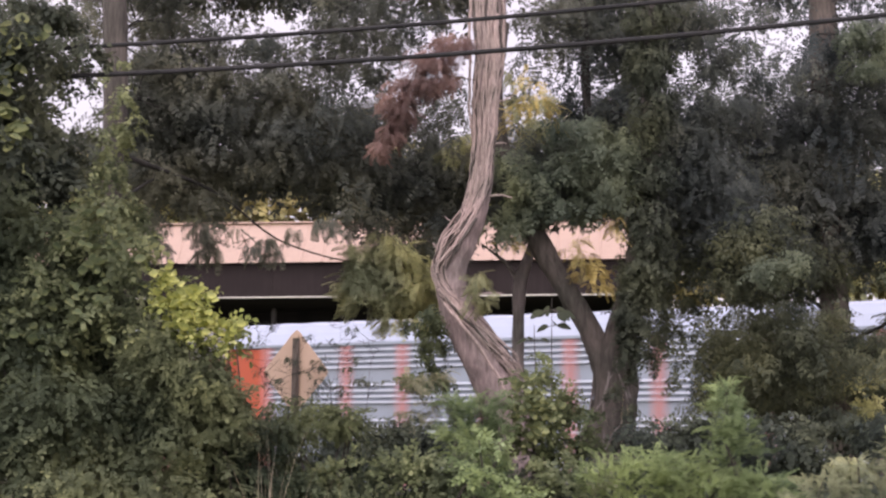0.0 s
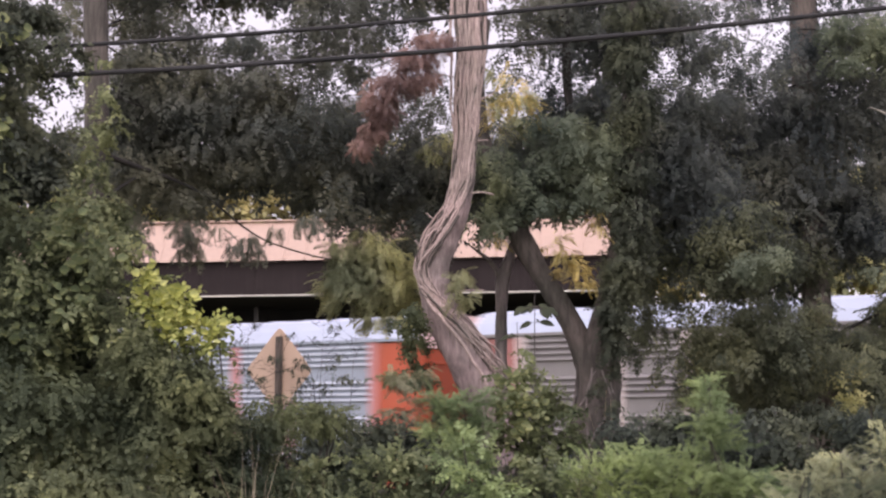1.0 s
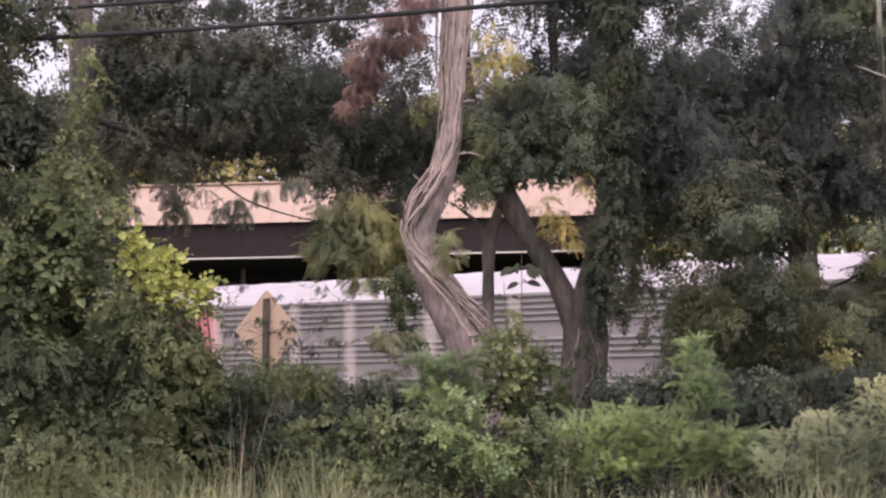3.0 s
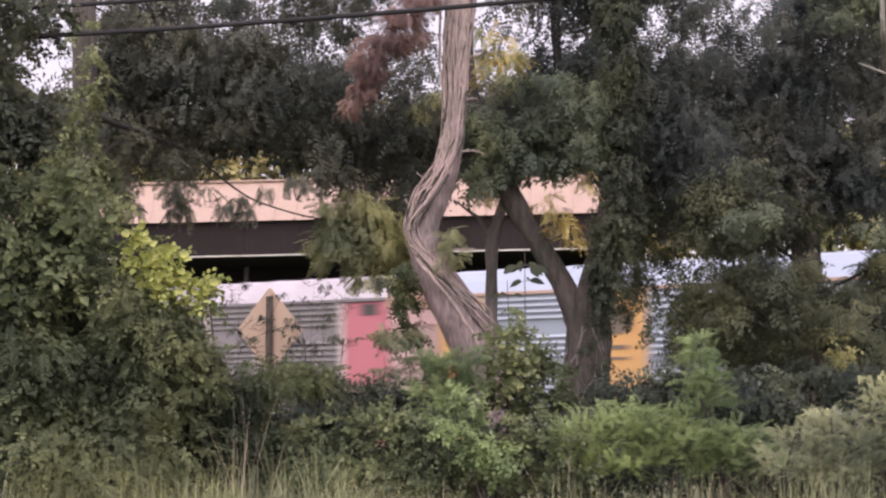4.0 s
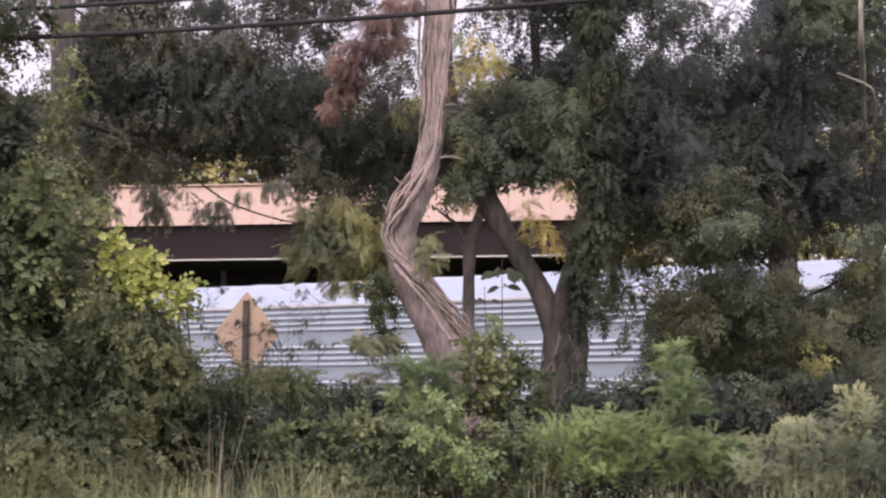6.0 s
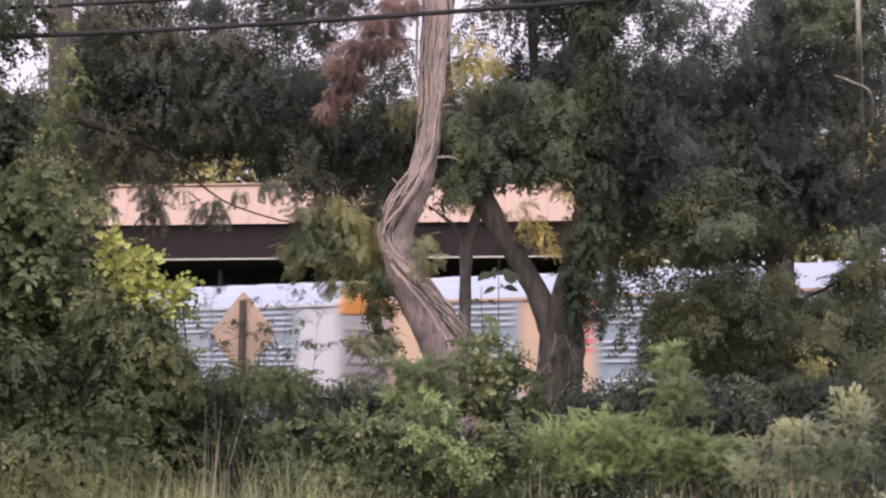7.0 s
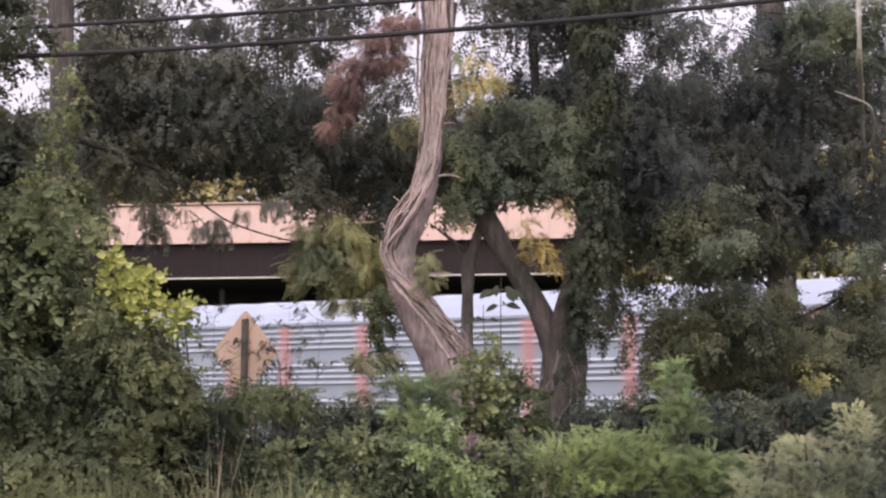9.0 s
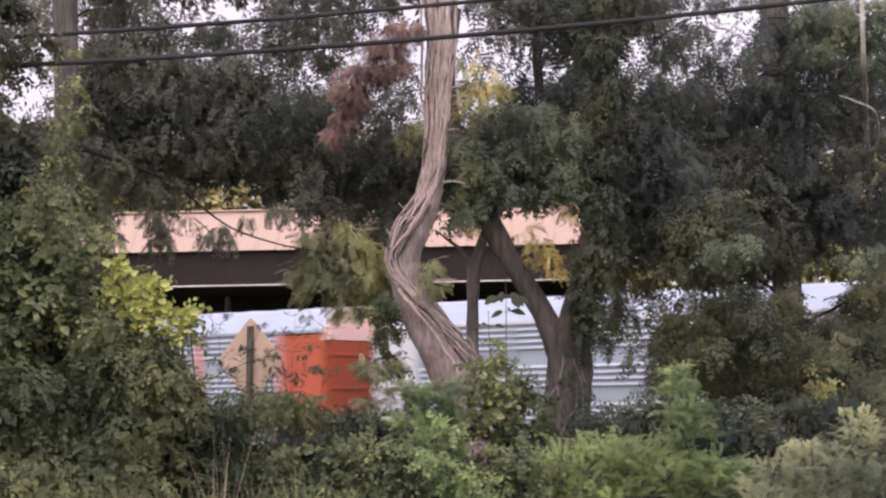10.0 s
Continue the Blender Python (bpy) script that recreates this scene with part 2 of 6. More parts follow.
# ---------------------------------------------------------------- mesh helpers
def part(name, bm, mat, parent=None, label=""):
    me = bpy.data.meshes.new(name)
    bm.to_mesh(me)
    bm.free()
    me.materials.append(mat)
    ob = new(name, me)
    ob.parent = parent
    return tagged(ob, label)


def holder(name, at=(0, 0, 0)):
    ob = new(name)
    ob.location = at
    return ob


def box(bm, x0, x1, y0, y1, z0, z1, bevel=0.0):
    v = [bm.verts.new((x, y, z)) for z in (z0, z1) for y in (y0, y1) for x in (x0, x1)]
    fs = [bm.faces.new([v[i] for i in q]) for q in ((0, 2, 3, 1), (4, 5, 7, 6), (0, 1, 5, 4), (2, 6, 7, 3), (0, 4, 6, 2), (1, 3, 7, 5))]
    if bevel:
        es = list({e for fc in fs for e in fc.edges})
        bmesh.ops.bevel(bm, geom=es, offset=bevel, segments=1, affect="EDGES")


def array_mesh(name, co, quads, mat, smooth=False, normals=None):
    """A mesh from arrays of corners and four-sided faces; normals: one for each corner, where leaves shade as a soft mass."""
    me = bpy.data.meshes.new(name)
    nv, nf = len(co), len(quads)
    me.vertices.add(nv)
    me.vertices.foreach_set("co", np.asarray(co, dtype=np.float32).ravel())
    me.loops.add(nf * 4)
    me.loops.foreach_set("vertex_index", np.asarray(quads, dtype=np.int32).ravel())
    me.polygons.add(nf)
    me.polygons.foreach_set("loop_start", np.arange(nf, dtype=np.int32) * 4)
    if smooth:
        me.polygons.foreach_set("use_smooth", np.ones(nf, dtype=bool))
    me.update(calc_edges=True)
    if normals is not None:
        me.normals_split_custom_set_from_vertices(normals)
    me.materials.append(mat)
    return me


def smooth_path(points, steps=6):
    """A Catmull-Rom curve through rows of numbers."""
    p = np.array(points, dtype=float)
    p = np.vstack([2 * p[0] - p[1], p, 2 * p[-1] - p[-2]])
    out = []
    for i in range(1, len(p) - 2):
        a, b, c, d = p[i - 1], p[i], p[i + 1], p[i + 2]
        for s in np.linspace(0, 1, steps, endpoint=False):
            out.append(0.5 * (2 * b + (c - a) * s + (2 * a - 5 * b + 4 * c - d) * s * s + (3 * b - a - 3 * c + d) * s ** 3))
    out.append(p[-2])
    return np.array(out)


def tube_arrays(path, sides=10, rough=0.0, seed=0):
    """Rings round a path of x, y, z, radius; rough: how far the skin is ridged, as a part of the radius."""
    c, r = path[:, :3], path[:, 3]
    t = np.gradient(c, axis=0)
    t /= np.linalg.norm(t, axis=1)[:, None] + 1e-9
    ref = np.array([0.0, 1.0, 0.0]) if abs(t[0][1]) < 0.9 else np.array([1.0, 0.0, 0.0])
    a = np.cross(t, ref)
    a /= np.linalg.norm(a, axis=1)[:, None] + 1e-9
    b = np.cross(t, a)
    ang = np.linspace(0, 2 * np.pi, sides, endpoint=False)
    rr = np.repeat(r[:, None], sides, 1)
    if rough:
        rng = np.random.default_rng(seed)
        ridge = rng.normal(0, 1, sides)
        lump = rng.normal(0, 1, (len(c) // 3 + 2, sides))
        pick = np.arange(len(c)) / 3.0
        lo = pick.astype(int)
        lump = lump[lo] + (lump[lo + 1] - lump[lo]) * (pick - lo)[:, None]
        rr = rr * (1 + rough * (0.7 * ridge[None] + 0.7 * lump))
    co = c[:, None] + rr[..., None] * (np.cos(ang)[None, :, None] * a[:, None] + np.sin(ang)[None, :, None] * b[:, None])
    n = len(c)
    i, j = np.meshgrid(np.arange(n - 1), np.arange(sides), indexing="ij")
    k = (j + 1) % sides
    q = np.stack([i * sides + j, i * sides + k, (i + 1) * sides + k, (i + 1) * sides + j], -1).reshape(-1, 4)
    return co.reshape(-1, 3), q


def joined(pieces):
    co, qs, n = [], [], 0
    for c, q in pieces:
        co.append(c)
        qs.append(q + n)
        n += len(c)
    return np.vstack(co), np.vstack(qs)


def tube_part(name, paths, mat, parent, sides=10, rough=0.0, seed=0, label=""):
    co, q = joined([tube_arrays(p, sides, rough, seed + i) for i, p in enumerate(paths)])
    ob = new(name, array_mesh(name, co, q, mat, True))
    ob.parent = parent
    return tagged(ob, label)


# ---------------------------------------------------------------- leaves
def leaflet(base, way, side, up, length, width, fold=0.25):
    """One leaf, four corners: stalk, two edges lifted by the fold, tip."""
    base, way, side, up = (np.array(q, dtype=float) for q in (base, way, side, up))
    mid = base + way * length * 0.45
    lift = up * width * fold
    return [base, mid + side * width * 0.5 + lift, base + way * length, mid - side * width * 0.5 + lift]


def spray_template(pairs=7):
    """A feathered leaf one unit long that hangs at its end: a thin stalk and pairs of leaflets."""
    v = []
    for i in range(pairs):
        s = 0.18 + 0.8 * i / (pairs - 1)
        z = -0.32 * s * s
        for d in (1, -1):
            way = np.array([0.55, 0.8 * d, -0.32])
            way /= np.linalg.norm(way)
            side = np.cross((0, 0, 1), way)
            side /= np.linalg.norm(side)
            v += leaflet((s, 0, z), way, side, (0, 0, 1), 0.27 - 0.08 * abs(s - 0.5), 0.10)
    v += leaflet((0.98, 0, -0.31), (0.85, 0, -0.5), (0, 1, 0), (0, 0, 1), 0.24, 0.09)
    v += [np.array(q) for q in ((0, -0.008, 0), (0, 0.008, 0), (1, 0.004, -0.32), (1, -0.004, -0.32))]
    return np.array(v)


def twig_template(leaves=8, seed=3, length=0.34, width=0.24):
    """A twig one unit long with broad leaves set round it."""
    rng = np.random.default_rng(seed)
    v = []
    for i in range(leaves):
        s = 0.15 + 0.85 * i / (leaves - 1)
        turn = i * 2.4 + rng.uniform(-0.4, 0.4)
        way = np.array([0.55, math.cos(turn) * 0.85, math.sin(turn) * 0.55 - 0.15])
        way /= np.linalg.norm(way)
        side = np.cross((0, 0, 1), way)
        side /= np.linalg.norm(side) + 1e-6
        up = np.cross(way, side)
        v += leaflet((s, 0, -0.12 * s * s), way, side, up, length * rng.uniform(0.8, 1.15), width * rng.uniform(0.85, 1.15), 0.18)
    v += [np.array(q) for q in ((0, -0.01, 0), (0, 0.01, 0), (1, 0.005, -0.12), (1, -0.005, -0.12))]
    return np.array(v)


def needle_template(pairs=11):
    """A fine feathery frond one unit long."""
    v = []
    for i in range(pairs):
        s = 0.12 + 0.86 * i / (pairs - 1)
        z = 0.10 * s - 0.22 * s * s
        for d in (1, -1):
            way = np.array([0.62, 0.75 * d, 0.05])
            way /= np.linalg.norm(way)
            v += leaflet((s, 0, z), way, np.cross((0, 0, 1), way), (0, 0, 1), 0.26 * (1.1 - 0.6 * s), 0.05, 0.1)
    v += [np.array(q) for q in ((0, -0.008, 0), (0, 0.008, 0), (1, 0.004, -0.12), (1, -0.004, -0.12))]
    return np.array(v)


def sprig_template():
    """A drooping sprig one unit long: nine broad leaflets, for crowns that are seen as a mass."""
    v = []
    for i in range(4):
        s = 0.12 + 0.26 * i
        z = -0.34 * s * s
        for d in (1, -1):
            way = np.array([0.55, 0.75 * d, -0.45])
            way /= np.linalg.norm(way)
            side = np.cross((0, 0, 1), way)
            side /= np.linalg.norm(side)
            v += leaflet((s, 0, z), way, side, (0, 0, 1), 0.31 - 0.1 * abs(s - 0.5), 0.15)
    v += leaflet((0.95, 0, -0.31), (0.8, 0, -0.6), (0, 1, 0), (0, 0, 1), 0.28, 0.12)
    return np.array(v)


SPRAY, TWIG, FROND, SPRIG = spray_template(), twig_template(), needle_template(), sprig_template()


def scatter(template, places, turns, tilts, rolls, sizes):
    """Copies of a leaf template as arrays: each at its place, turned about z, tilted down, rolled, sized."""
    n = len(places)
    ct, st, cp, sp, cr, sr = np.cos(turns), np.sin(turns), np.cos(tilts), np.sin(tilts), np.cos(rolls), np.sin(rolls)
    o, z = np.ones(n), np.zeros(n)
    rz = np.array([[ct, -st, z], [st, ct, z], [z, z, o]]).transpose(2, 0, 1)
    ry = np.array([[cp, z, sp], [z, o, z], [-sp, z, cp]]).transpose(2, 0, 1)
    rx = np.array([[o, z, z], [z, cr, -sr], [z, sr, cr]]).transpose(2, 0, 1)
    m = rz @ ry @ rx * sizes[:, None, None]
    co = np.einsum("nij,kj->nki", m, template) + places[:, None]
    co = co.reshape(-1, 3)
    return co, np.arange(len(co)).reshape(-1, 4)


def crown(name, clumps, mat, parent, template=SPRAY, size=0.36, tilt=0.35, seed=1, label="", thick=1.0, low=None, deep=0.0, core=0.0, soft=0.85, airy=1.0):
    """Leaves in uneven clumps: rows of x, y, z, three half-widths and a count.
    deep: metres over which the tufts stand behind one another; core: share of large leaves deep inside; airy: thins the small clumps high up; soft: how far leaves shade as a mass."""
    rng = np.random.default_rng(seed)
    ps, ts, ns, ss = [], [], [], []
    for x, y, z, rx, ry, rz, n in clumps:
        dense = n >= 70
        n = max(4, int(n * thick * (airy if z > 6.4 and not dense else 1.0)))
        # each clump is a handful of smaller tufts, so its outline stays ragged
        tufts = max(4, n // 9)
        d = rng.normal(0, 1, (tufts, 3))
        d /= np.linalg.norm(d, axis=1)[:, None]
        d *= rng.uniform(0.15, 0.95, (tufts, 1)) ** 0.6
        pick = rng.integers(0, tufts, n)
        off = rng.normal(0, 0.2, (n, 3))
        q = d[pick] + off
        p = np.array([x, y, z]) + q * np.array([rx, ry, rz])
        if deep:
            k = 1 + rng.uniform(-0.3, 0.7, tufts)[pick][:, None] * deep / y
            p = np.array([0, 0, EYE]) + (p - np.array([0, 0, EYE])) * k
        grow = np.ones(n)
        inner = int(n * core) if dense else 0
        if inner:
            c = rng.normal(0, 0.33, (inner, 3))
            p = np.vstack([p, np.array([x, y + 0.4 + 0.6 * deep, z]) + c * np.array([rx, 0.3, rz])])
            q, off = np.vstack([q, c + np.array([0, -0.4, 0])]), np.vstack([off, c * 0.5])
            grow = np.concatenate([grow, np.full(inner, 1.7)])
        ps.append(p)
        ts.append(np.arctan2(q[:, 1], q[:, 0]) + rng.normal(0, 0.8, len(q)))
        ns.append(0.55 * q + 1.2 * off + np.array([0, 0, 0.22]))
        ss.append(grow)
    p, t, out, grow = np.vstack(ps), np.concatenate(ts), np.vstack(ns), np.concatenate(ss)
    n = len(p)
    if low is not None:
        p[:, 2] = np.maximum(p[:, 2], low + rng.uniform(0, 0.3, n))
    co, q = scatter(template, p, t, rng.normal(tilt, 0.45, n), rng.normal(0, 0.5, n), grow * size * rng.uniform(0.65, 1.25, n))
    # each leaf leans its shading towards the outside of its clump
    out /= np.linalg.norm(out, axis=1)[:, None] + 1e-6
    four = co.reshape(-1, 4, 3)
    face = np.cross(four[:, 2] - four[:, 0], four[:, 3] - four[:, 1])
    face /= np.linalg.norm(face, axis=1)[:, None] + 1e-9
    out[:, 1] = -np.abs(out[:, 1])
    out = np.repeat(out, len(template) // 4, axis=0)
    # all leaves turn their upper side to the road
    turned = face @ np.array([0.0, -1.0, 0.15]) < 0
    face[turned] *= -1
    q[turned] = q[turned][:, ::-1]
    nor = soft * out + (1 - soft) * face
    nor /= np.linalg.norm(nor, axis=1)[:, None] + 1e-9
    ob = new(name, array_mesh(name, co, q, mat, normals=np.repeat(nor, 4, axis=0)))
    ob.parent = parent
    return tagged(ob, label)


leaf_meshes = {}


def single_leaves(clumps, mat, parent, count, size, seed):
    """Broad pointed leaves on the road side of the clumps, each an object of its own."""
    if mat.name not in leaf_meshes:
        co, qs, n = [], [], 6
        for i in range(n):
            u = i / (n - 1)
            w = 0.36 * math.sin(math.pi * min(0.985, 0.06 + 0.93 * u ** 0.8)) ** 0.85
            z = -0.22 * u * u
            co += [(u, -w, z + 0.25 * w), (u, 0.0, z), (u, w, z + 0.25 * w)]
        for i in range(n - 1):
            qs += [(3 * i, 3 * i + 3, 3 * i + 4, 3 * i + 1), (3 * i + 1, 3 * i + 4, 3 * i + 5, 3 * i + 2)]
        leaf_meshes[mat.name] = array_mesh("leaf", np.array(co), np.array(qs), mat, True)
    rng = np.random.default_rng(seed)
    weight = np.array([c[6] for c in clumps], dtype=float)
    for k in rng.choice(len(clumps), count, p=weight / weight.sum()):
        x, y, z, rx, ry, rz, _ = clumps[k]
        q = rng.normal(0, 0.5, 3)
        leaf = new("leaf", leaf_meshes[mat.name])
        leaf.parent = parent
        grow = size * rng.uniform(0.7, 1.25)
        leaf.matrix_world = pose(x + q[0] * rx, y - 0.25 - 0.5 * abs(q[1]) * ry, z + q[2] * rz, rng.normal(62, 22), rng.normal(0, 20), rng.uniform(-180, 180)) @ Matrix.Diagonal((grow, grow, grow, 1))


def boughs(clumps, trunk, seed=5, thin=0.009, thick=0.032):
    """Limbs that leave a trunk below each clump and arch into it."""
    rng = np.random.default_rng(seed)
    out = []
    for x, y, z, rx, ry, rz, n in clumps:
        if n < 45 or rng.random() < 0.4:
            continue
        below = trunk[np.argmin(np.abs(trunk[:, 2] - (z - 0.35 - 0.25 * abs(x - trunk[len(trunk) // 2, 0]))))]
        a, c = below[:3], np.array([x, y, z])
        if np.linalg.norm(c - a) > 1.7:
            continue
        b = a * 0.45 + c * 0.55 + np.array([rng.normal(0, 0.2), rng.normal(0, 0.2) + 0.2, 0.18 * np.linalg.norm(c - a) * rng.uniform(0.3, 1.0)])
        e = c + (c - b) * 0.5 * rng.uniform(0.4, 1.0) + np.array([0, 0, -0.12])
        r0 = min(thick, below[3] * 0.5)
        one = []
        out.append(one)
        one.append(smooth_path([(*a, r0), (*b, r0 * 0.6), (*c, thin * 1.3), (*e, thin * 0.5)], 5))
        for _ in range(2):
            g = c + np.array([rng.normal(0, rx * 0.7), rng.normal(0, ry * 0.7), rng.normal(0, rz * 0.7)])
            one.append(smooth_path([(*b, thin * 1.2), (*((b + g) / 2 + rng.normal(0, 0.06, 3)), thin), (*g, thin * 0.4)], 4))
    return out


# ---------------------------------------------------------------- ground, track
THETA = 37.8                                   # the track runs this far off square to the view, nearer on the right
CT, ST = math.cos(radians(THETA)), math.sin(radians(THETA))
SIDE = 54.9                                    # where the line of the wagons' near sides lies straight ahead
RAIL = EYE - 2.85                              # top of the rails
HALF = 1.55                                    # half a wagon's width


def along(s, q=0.0, z=0.0):
    """A point s metres along the track and q metres beyond the wagons' near side."""
    return (s * CT + q * ST, SIDE - s * ST + q * CT, z)


def ground_height(x, y):
    q = x * ST + y * CT - SIDE * CT - HALF
    k = min(1.0, max(0.0, (q + 17.0) / 10.0))
    return -1.55 * k * k * (3 - 2 * k) + 0.05 * noise.noise((x * 0.4, y * 0.4, 0.0))


def build_ground():
    xs = [-2500, -600, -150, -60] + [-32 + 2 * i for i in range(33)] + [60, 150, 600, 2500]
    ys = [-300, -60, -15] + [-4 + 2 * i for i in range(54)] + [130, 200, 600, 3000]
    bm = bmesh.new()
    grid = [[bm.verts.new((x, y, ground_height(x, y))) for x in xs] for y in ys]
    for j in range(len(ys) - 1):
        for i in range(len(xs) - 1):
            bm.faces.new((grid[j][i], grid[j][i + 1], grid[j + 1][i + 1], grid[j + 1][i]))
    ob = part("ground", bm, SOIL)
    tagged(ob, "dark weedy soil under the scrub and along the track", "ground", kind="structure")


def build_track():
    bed = bmesh.new()
    m = pose(*along(0, HALF, RAIL), 0, 0, -THETA)
    rows = ((-2.6, -0.62), (-1.7, -0.2), (1.7, -0.2), (2.6, -0.62))
    ends = [[bed.verts.new((s, q, z)) for q, z in rows] for s in [-130 + 5 * i for i in range(53)]]
    for a, b in zip(ends, ends[1:]):
        for i in range(3):
            bed.faces.new((a[i], b[i], b[i + 1], a[i + 1]))
    ob = part("ballast_bed", bed, BALLAST)
    ob.matrix_world = m
    tagged(ob, "grey crushed stone bed under the railway track", "track", kind="structure")
    for q in (-0.7525, 0.7175):
        bm = bmesh.new()
        box(bm, -130, 130, q, q + 0.07, -0.04, 0.0, 0.008)
        box(bm, -130, 130, q + 0.025, q + 0.045, -0.15, -0.04)
        box(bm, -130, 130, q - 0.035, q + 0.105, -0.195, -0.15)
        r = part("rail", bm, RAIL_STEEL)
        r.matrix_world = m
        tagged(r, "worn steel rail on the stone bed", "rail", kind="structure")


# ---------------------------------------------------------------- shed beyond the track
def build_shed():
    """Long open-sided shed: ribbed tan roof slope, brown fascia wall, pale gutter, bays coloured black for their unlit
    depth.
    """
    shed = holder("storage_shed")
    shed.matrix_world = pose(-3.0, 91.0, -1.55, 0, 0, -8)
    tagged(shed, "long open shed with tan metal roof and dark brown fascia", "shed")
    x0, x1 = -34.0, 12.6
    eave, ridge, sill = 10.46, 12.25, 8.93
    roof = holder("roof")
    roof.parent = shed
    tagged(roof, "tan ribbed metal roof")
    # front slope: overlapping sheets, each with one raised rib
    sheet = bmesh.new()
    prof = [(0.0, 0.0), (0.03, 0.03), (0.08, 0.03), (0.11, 0.0), (0.932, 0.004)]
    low = [sheet.verts.new((a, -0.35, eave + b - 0.06)) for a, b in prof]
    top = [sheet.verts.new((a, 1.5, ridge + b)) for a, b in prof]
    for k in range(len(prof) - 1):
        sheet.faces.new((low[k], low[k + 1], top[k + 1], top[k]))
    first = part("roof_sheet", sheet, TAN_ROOF, roof)
    first.location = (x0, 0, 0)
    for k in range(1, 50):
        one = new("roof_sheet", first.data)
        one.parent = roof
        one.location = (x0 + 0.932 * k, 0, 0)
    bm = bmesh.new()
    bm.faces.new([bm.verts.new(c) for c in ((x0, 1.5, ridge), (x1, 1.5, ridge), (x1, 10.5, eave - 0.06), (x0, 10.5, eave - 0.06))])
    part("back_slope", bm, TAN_ROOF, roof)
    bm = bmesh.new()
    box(bm, x0, x1, 1.38, 1.7, ridge + 0.04, ridge + 0.12, 0.02)
    part("ridge_cap", bm, TAN_ROOF, shed)
    bm = bmesh.new()
    n = int((x1 - x0) / 2.4)
    box(bm, x0, x1, 0.0, 0.12, sill, eave - 0.12)
    wall = part("fascia_wall", bm, BROWN_WALL, shed, "dark brown metal fascia")
    for i in range(n + 1):
        bm = bmesh.new()
        xa = x0 + i * (x1 - x0) / n
        box(bm, xa - 0.03, xa + 0.03, -0.035, 0.0, sill + 0.01, eave - 0.14)
        part("seam", bm, BROWN_WALL, wall)
    bm = bmesh.new()
    box(bm, x0, x1, -0.12, 0.02, sill - 0.065, sill - 0.005, 0.012)
    part("gutter", bm, TRIM_PALE, shed, "pale metal trim")
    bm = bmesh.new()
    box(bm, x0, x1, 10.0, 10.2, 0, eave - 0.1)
    part("back_wall", bm, INSIDE_SHADE, shed)
    for xa in (x0, x1 - 0.15):
        bm = bmesh.new()
        box(bm, xa, xa + 0.15, 0.14, 9.98, 0, eave - 0.15)
        part("end_wall", bm, BROWN_WALL, shed)
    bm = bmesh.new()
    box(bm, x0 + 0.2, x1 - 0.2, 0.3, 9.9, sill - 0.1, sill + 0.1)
    part("ceiling_deck", bm, INSIDE_SHADE, shed)
    for i in range(11):
        bm = bmesh.new()
        xa = x0 + 0.3 + i * (x1 - x0 - 0.6) / 10
        box(bm, xa - 0.12, xa + 0.12, 7.2, 7.44, 0, sill - 0.1, 0.02)
        part("post", bm, BLACK, shed)


# ---------------------------------------------------------------- train
PITCH, SPEED = 28.6, 28.6 / 1.48
BAYS = (1.5, 2.9, 1.95, 2.7, 2.7, 2.6, 2.95, 2.97, 2.0, 3.0, 1.6)
FLOOR, EAVE, CROWN = 1.15, 5.12, 5.78
mesh_cache = {}


def panel_profile():
    """Outline of a ribbed side sheet from eave to floor: bands of four ribs with plain strips between."""
    pts = [(0.0, EAVE - 0.10)]
    band = EAVE - 0.16
    while band > FLOOR + 0.4:
        for i in range(4):
            z = band - 0.155 * i
            pts += [(0.0, z), (-0.085, z - 0.055), (-0.085, z - 0.075), (0.0, z - 0.115)]
        band -= 0.95
    pts.append((0.0, FLOOR))
    return pts


def side_panel(width, mat, parent, x, label=""):
    key = (round(width, 3), mat.name)
    if key not in mesh_cache:
        bm = bmesh.new()
        prof = panel_profile()
        a = [bm.verts.new((0.07, y, z)) for y, z in prof]
        b = [bm.verts.new((width - 0.07, y, z)) for y, z in prof]
        for i in range(len(prof) - 1):
            fc = bm.faces.new((a[i], a[i + 1], b[i + 1], b[i]))
            # upper and outer rib flanks are paler: sky light put into the colour
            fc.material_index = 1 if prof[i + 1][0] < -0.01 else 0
        me = bpy.data.meshes.new("side_panel")
        bm.to_mesh(me)
        bm.free()
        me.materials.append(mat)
        me.materials.append(RIB_GREY_SKYLIT if mat in (GREY_OLD, GREY_MAUVE) else RIB_SKYLIT)
        mesh_cache[key] = me
    ob = new("side_panel", mesh_cache[key])
    ob.parent = parent
    ob.location = (x, 0, 0)
    return tagged(ob, label)


def flat_panel(width, mat, parent, x, label=""):
    """A smooth painted sheet, as the end bays and the emblem bays carry."""
    bm = bmesh.new()
    box(bm, 0.06, width - 0.06, -0.02, 0.02, FLOOR + 0.02, EAVE - 0.11, 0.006)
    ob = part("side_panel", bm, mat, parent, label)
    ob.location = (x, 0, 0)
    for z in (FLOOR + 1.0, FLOOR + 1.95, FLOOR + 2.9):
        bm = bmesh.new()
        box(bm, 0.09, width - 0.09, -0.034, -0.021, z, z + 0.04)
        part("panel_bar", bm, mat, ob)
    return ob


